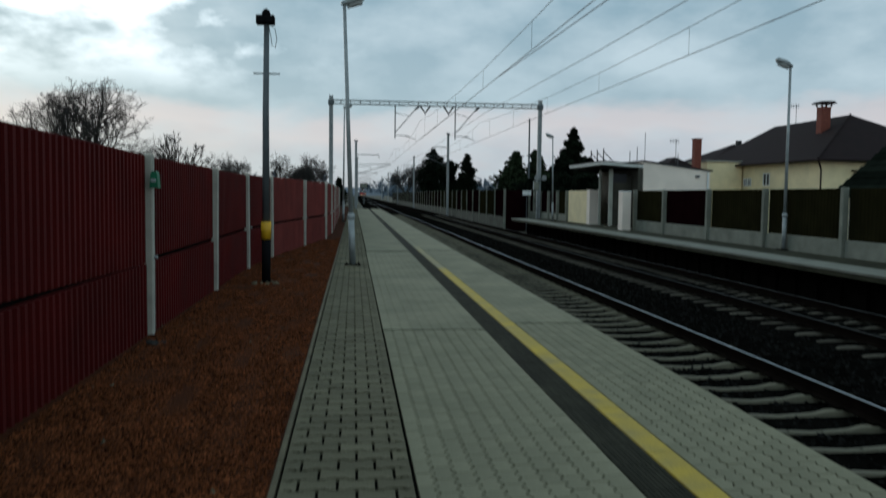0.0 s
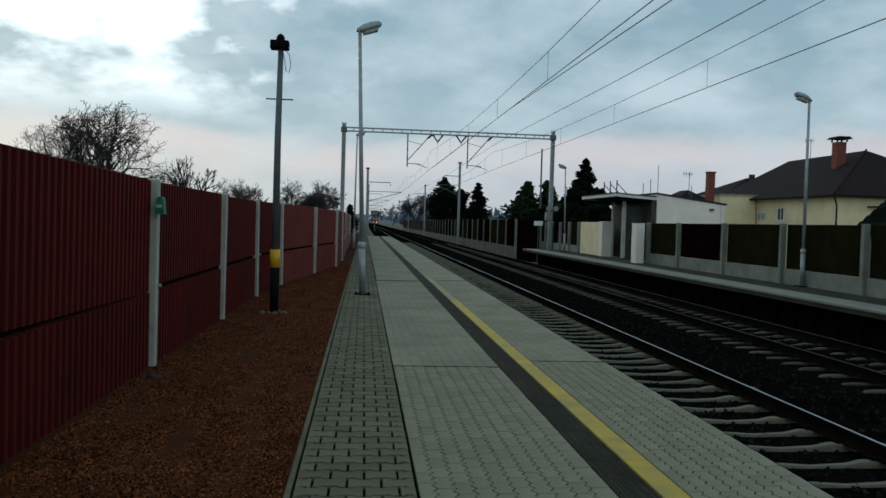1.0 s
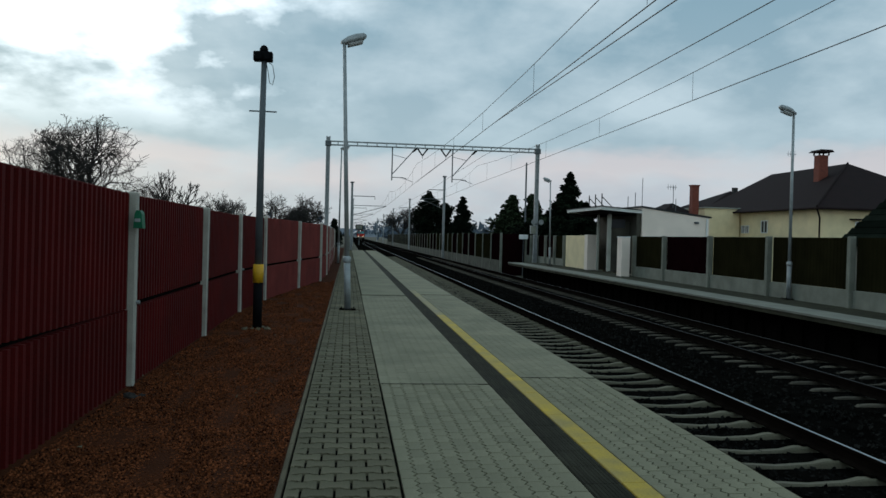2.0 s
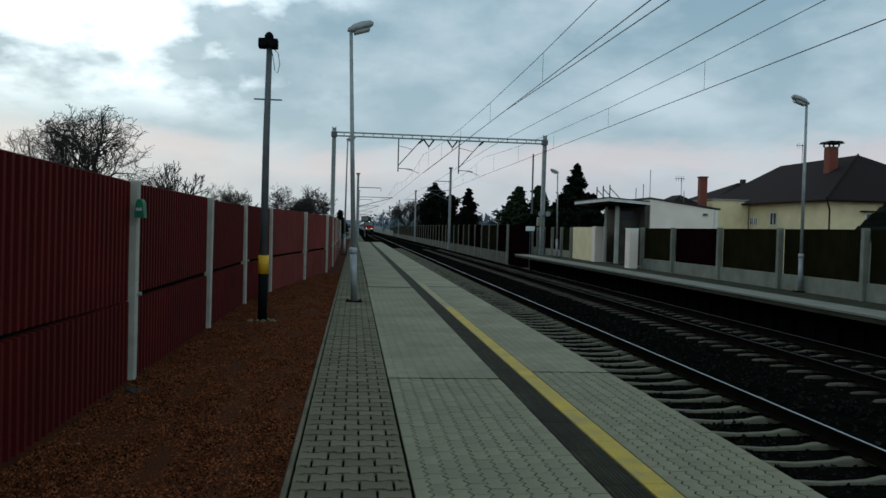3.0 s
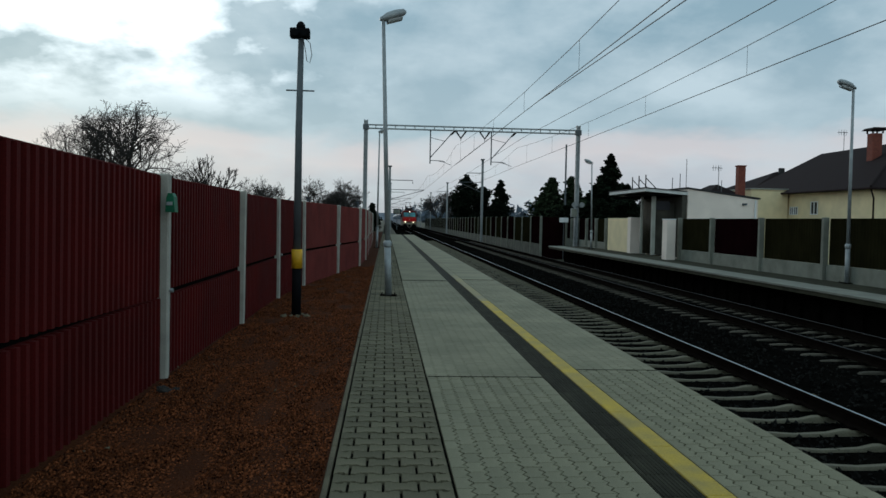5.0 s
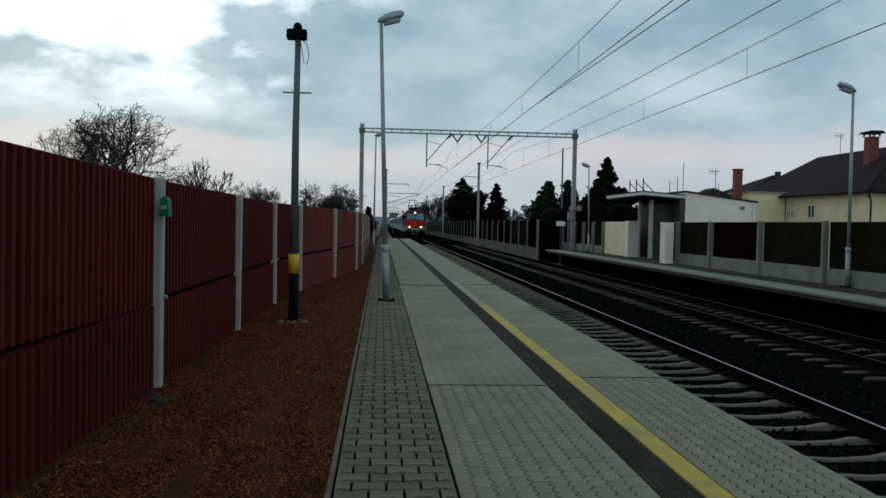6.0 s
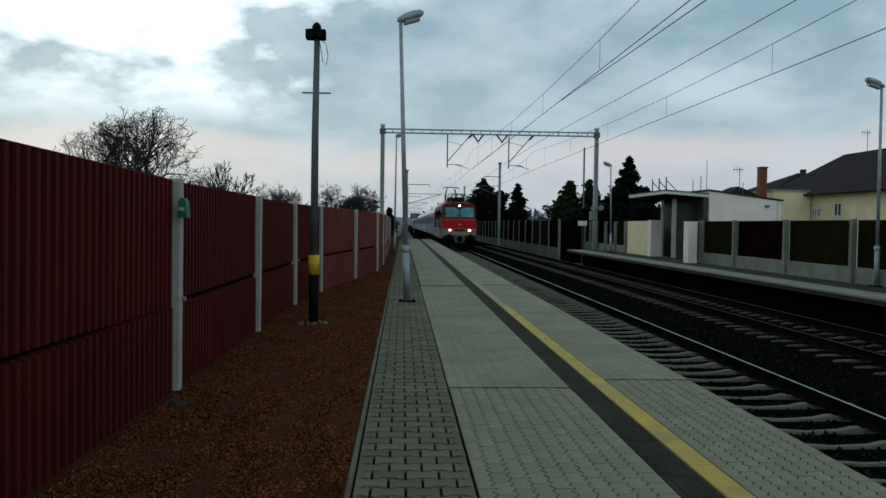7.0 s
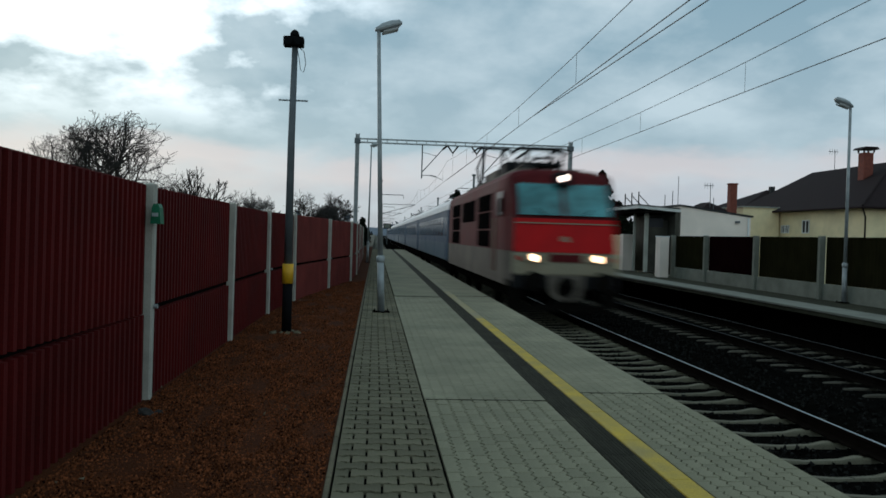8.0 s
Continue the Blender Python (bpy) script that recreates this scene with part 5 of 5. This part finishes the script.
def coach():
    t = thing("passenger_coach", "blue and pale grey express passenger coach", "coach", group="coaches of the train")
    L = 26.1
    part("body_lower", boxm(-1.41, 0.05, 0.95, 1.41, L - 0.05, 1.75, 0.03), "coachpale", t, "pale grey-blue lower side")
    part("body_upper", boxm(-1.41, 0.0, 1.755, 1.41, L, 3.30, 0.03), "coachblue", t, "dark blue window band")
    sec = section(1.41, 3.305, 3.32, 4.0, 0.75)
    part("roof", loft([(0.0, sec), (L, sec)]), "coachroof", t, "light grey rounded roof", smooth=False)
    for s in (-1, 1):
        part("stripe", boxm(s * 1.418 - 0.006, 0.3, 1.68, s * 1.418 + 0.006, L - 0.3, 1.78), "coachpale", t)
        for i in range(11):
            y = 2.6 + i * 1.95
            w = part("window", boxm(s * 1.414 - 0.012, y, 2.1, s * 1.414 + 0.012, y + 1.4, 3.0), "coachglass", t)
            part("window_bar", boxm(s * 1.428 - 0.006, y, 2.68, s * 1.428 + 0.006, y + 1.4, 2.71), "black", w)
        for y in (0.7, L - 1.6):
            d = part("door", boxm(s * 1.416 - 0.014, y, 1.1, s * 1.416 + 0.014, y + 0.9, 3.2, 0.005), "coachblue", t)
            part("door_window", boxm(s * 1.434 - 0.004, y + 0.2, 2.1, s * 1.434 + 0.004, y + 0.7, 2.95), "coachglass", d)
    for s in (-1, 1):
        part("end_panel", boxm(s * 1.412 - 0.01, 0.06, 1.0, s * 1.412 + 0.01, 0.68, 3.28), "coachblue", t, "dark blue end panel")
    part("gangway", boxm(-0.7, -0.35, 1.1, 0.7, 0.0, 3.3, 0.03), "bogie", t, "dark rubber gangway")
    part("underframe", boxm(-1.2, 3.5, 0.5, 1.2, L - 3.5, 0.95), "bogie", t)
    for i in range(5):
        part("roof_vent", boxm(-0.25, 3 + i * 4.6, 3.99, 0.25, 3.9 + i * 4.6, 4.1, 0.02), "coachroof", t)
    bogie(t, 3.2, 2.5, 0.46, 0.55)
    bogie(t, L - 3.2, 2.5, 0.46, 0.55)
    return t


LOCO = locomotive()
COACHES = [coach()]
for _ in range(6):
    COACHES.append(copy_thing(COACHES[0], pose(0, 0, 0)))


# ---- paving stones of the platform ----
def i_stone(l, w):
    """An I-shaped concrete paver: l across, w along, waist in the long sides."""
    a, b, n = l / 2, w / 2, w * 0.13
    pts = [(-a, -b), (-a * 0.62, -b), (-a * 0.38, -b + n), (a * 0.38, -b + n), (a * 0.62, -b), (a, -b), (a, b), (a * 0.62, b), (a * 0.38, b - n), (-a * 0.38, b - n), (-a * 0.62, b), (-a, b)]
    bm = bmesh.new()
    lo, mid = [bm.verts.new((x, y, -0.05)) for x, y in pts], [bm.verts.new((x, y, -0.005)) for x, y in pts]
    hi = [bm.verts.new((x * 0.965, y * 0.955, 0.0)) for x, y in pts]
    k = len(pts)
    for r, s in ((lo, mid), (mid, hi)):
        for i in range(k):
            bm.faces.new((r[i], r[(i + 1) % k], s[(i + 1) % k], s[i]))
    bm.faces.new(hi)
    return bm


def z_stone(l, w, zig_lo=True, zig_hi=True):
    """A paver with zigzag long sides that interlocks with its neighbours; a border stone has one straight side."""
    n = w * 0.3
    up = [(-l / 2, 0.0), (-l / 4, n), (0, 0), (l / 4, n), (l / 2, 0.0)]
    pts = [(x, -w / 2 + (z if zig_lo else 0.0)) for x, z in up] + [(x, w / 2 + (z if zig_hi else 0.0)) for x, z in up[::-1]]
    bm = bmesh.new()
    lo, mid = [bm.verts.new((x, y, -0.05)) for x, y in pts], [bm.verts.new((x, y, -0.003)) for x, y in pts]
    hi = [bm.verts.new((x * 0.975, y * 0.965 + n * 0.02, 0.0)) for x, y in pts]
    k = len(pts)
    for r, s in ((lo, mid), (mid, hi)):
        for i in range(k):
            bm.faces.new((r[i], r[(i + 1) % k], s[(i + 1) % k], s[i]))
    bm.faces.new(hi)
    return bm


def joined(name, base, mats, material, label):
    """Many copies of one stone in one mesh."""
    co = [v.co.copy() for v in base.vertices]
    fs = [tuple(p.vertices) for p in base.polygons]
    V, F = [], []
    for m in mats:
        k = len(V)
        V += [m @ c for c in co]
        F += [tuple(k + i for i in f) for f in fs]
    me = bpy.data.meshes.new(name)
    me.from_pydata(V, [], F)
    me.materials.append(M[material])
    ob = new(name, me)
    ob.parent = PLATFORM
    return tagged(ob, label, kind="stuff")


def paving():
    rnd = random.Random(6)
    # strip beside the kerb
    l, w = 0.206, 0.157
    base = mesh_of("paving_stone", i_stone(l - 0.015, w - 0.006), "paver_dark")
    half = mesh_of("paving_stone", i_stone(l / 2 - 0.015, w - 0.006), "paver_dark")
    x0, x1 = -0.141, 0.597
    j, y = 0, Y0
    near, far = [], []
    while y < Y_END - 0.1:
        off = 0.0 if j % 2 else l / 2
        xs = x0 + off
        items = []
        if off:
            items.append((x0 + l / 4, half))
        while xs + l <= x1 + 0.001:
            items.append((xs + l / 2, base))
            xs += l
        if x1 - xs > 0.07:
            items.append((xs + l / 4, half))
        for x, b in items:
            if 0.05 < abs(y - 17.84) or abs(x - 0.236) > 0.19:
                m = pose(x, y + w / 2, 0.001 + rnd.uniform(-0.004, 0.003), rnd.uniform(-0.6, 0.6), rnd.uniform(-0.6, 0.6), rnd.uniform(-0.7, 0.7))
                (near if 4.2 < y < 14.2 else far).append((m, b))
        y += w
        j += 1
    for m, b in near:
        ob = new("paving_stone", b)
        ob.parent = PLATFORM
        ob.matrix_basis = m
    joined("paving_rest", base, [m for m, b in far if b == base], "paver_dark", "dark pavers farther along the strip")
    joined("paving_rest", half, [m for m, b in far if b == half], "paver_dark", "dark half pavers farther along the strip")
    # zigzag pavers of the main walkway, on both sides of the dark strip
    for xa, xb, yb, ye in ((0.588, 1.757, 9.44, 22.1), (2.194, 3.070, 9.86, 22.58)):
        n = round((xb - xa) / 0.112)
        w = (xb - xa) / n
        l = 0.2
        sides = [(True, True)] * n
        sides[0], sides[-1] = (True, False), (False, True)
        kinds = [(True, True), (True, False), (False, True)]
        full = {k: mesh_of("paving_stone", z_stone(l - 0.007, w - 0.010, *k), "paver") for k in kinds}
        short = {k: mesh_of("half_stone", z_stone(l / 2 - 0.007, w - 0.010, *k), "paver") for k in kinds}
        tight = {k: mesh_of("paving_stone", z_stone(l - 0.003, w - 0.0035, *k), "slab") for k in kinds}
        tshort = {k: mesh_of("half_stone", z_stone(l / 2 - 0.003, w - 0.0035, *k), "slab") for k in kinds}
        rest = {k: [] for k in kinds}
        pale = {k: [] for k in kinds}
        for i, k in enumerate(sides):
            x = xa + w * (i + 0.5)
            half_row = i % 2 == 0
            y = yb - l / 2 - (l / 2 if half_row else 0.0)
            while y > Y0 + 0.2:
                m = pose(x, y, rnd.uniform(-0.0025, 0.001), rnd.uniform(-0.4, 0.4), rnd.uniform(-0.4, 0.4), 90)
                if y > 4.0:
                    ob = new("paving_stone", full[k])
                    ob.parent = PLATFORM
                    ob.matrix_basis = m
                else:
                    rest[k].append(m)
                y -= l
            if half_row:
                for mesh, yy in ((short[k], yb - l / 4), (tshort[k], yb + 0.02 + l / 4)):
                    ob = new("half_stone", mesh)
                    ob.parent = PLATFORM
                    ob.matrix_basis = pose(x, yy, 0.0, 0, 0, 90)
            # tightly laid, paler pavers farther along
            y = yb + 0.02 + l / 2 + (l / 2 if half_row else 0.0)
            while y + l / 2 < ye:
                pale[k].append(pose(x, y, rnd.uniform(-0.001, 0.0005), rnd.uniform(-0.15, 0.15), rnd.uniform(-0.15, 0.15), 90))
                y += l
        for k in kinds:
            joined("paving_rest", full[k], rest[k], "paver", "grey pavers of the walkway")
            joined("paving_rest", tight[k], pale[k], "slab", "pale tightly laid pavers of the walkway")


paving()


# ---- movement ----
def motions():
    times = [0.0, 1.0, 2.0, 3.0, 4.0, 5.0, 6.0, 7.0, 8.0]
    walk(LOCO, [(t, pose(T1, TRAIN_Y + SPEED * (8.0 - t), RAIL)) for t in times])
    for i, c in enumerate(COACHES):
        off = 16.9 + i * 26.5
        walk(c, [(t, pose(T1, TRAIN_Y + off + SPEED * (8.0 - t), RAIL)) for t in times])


motions()
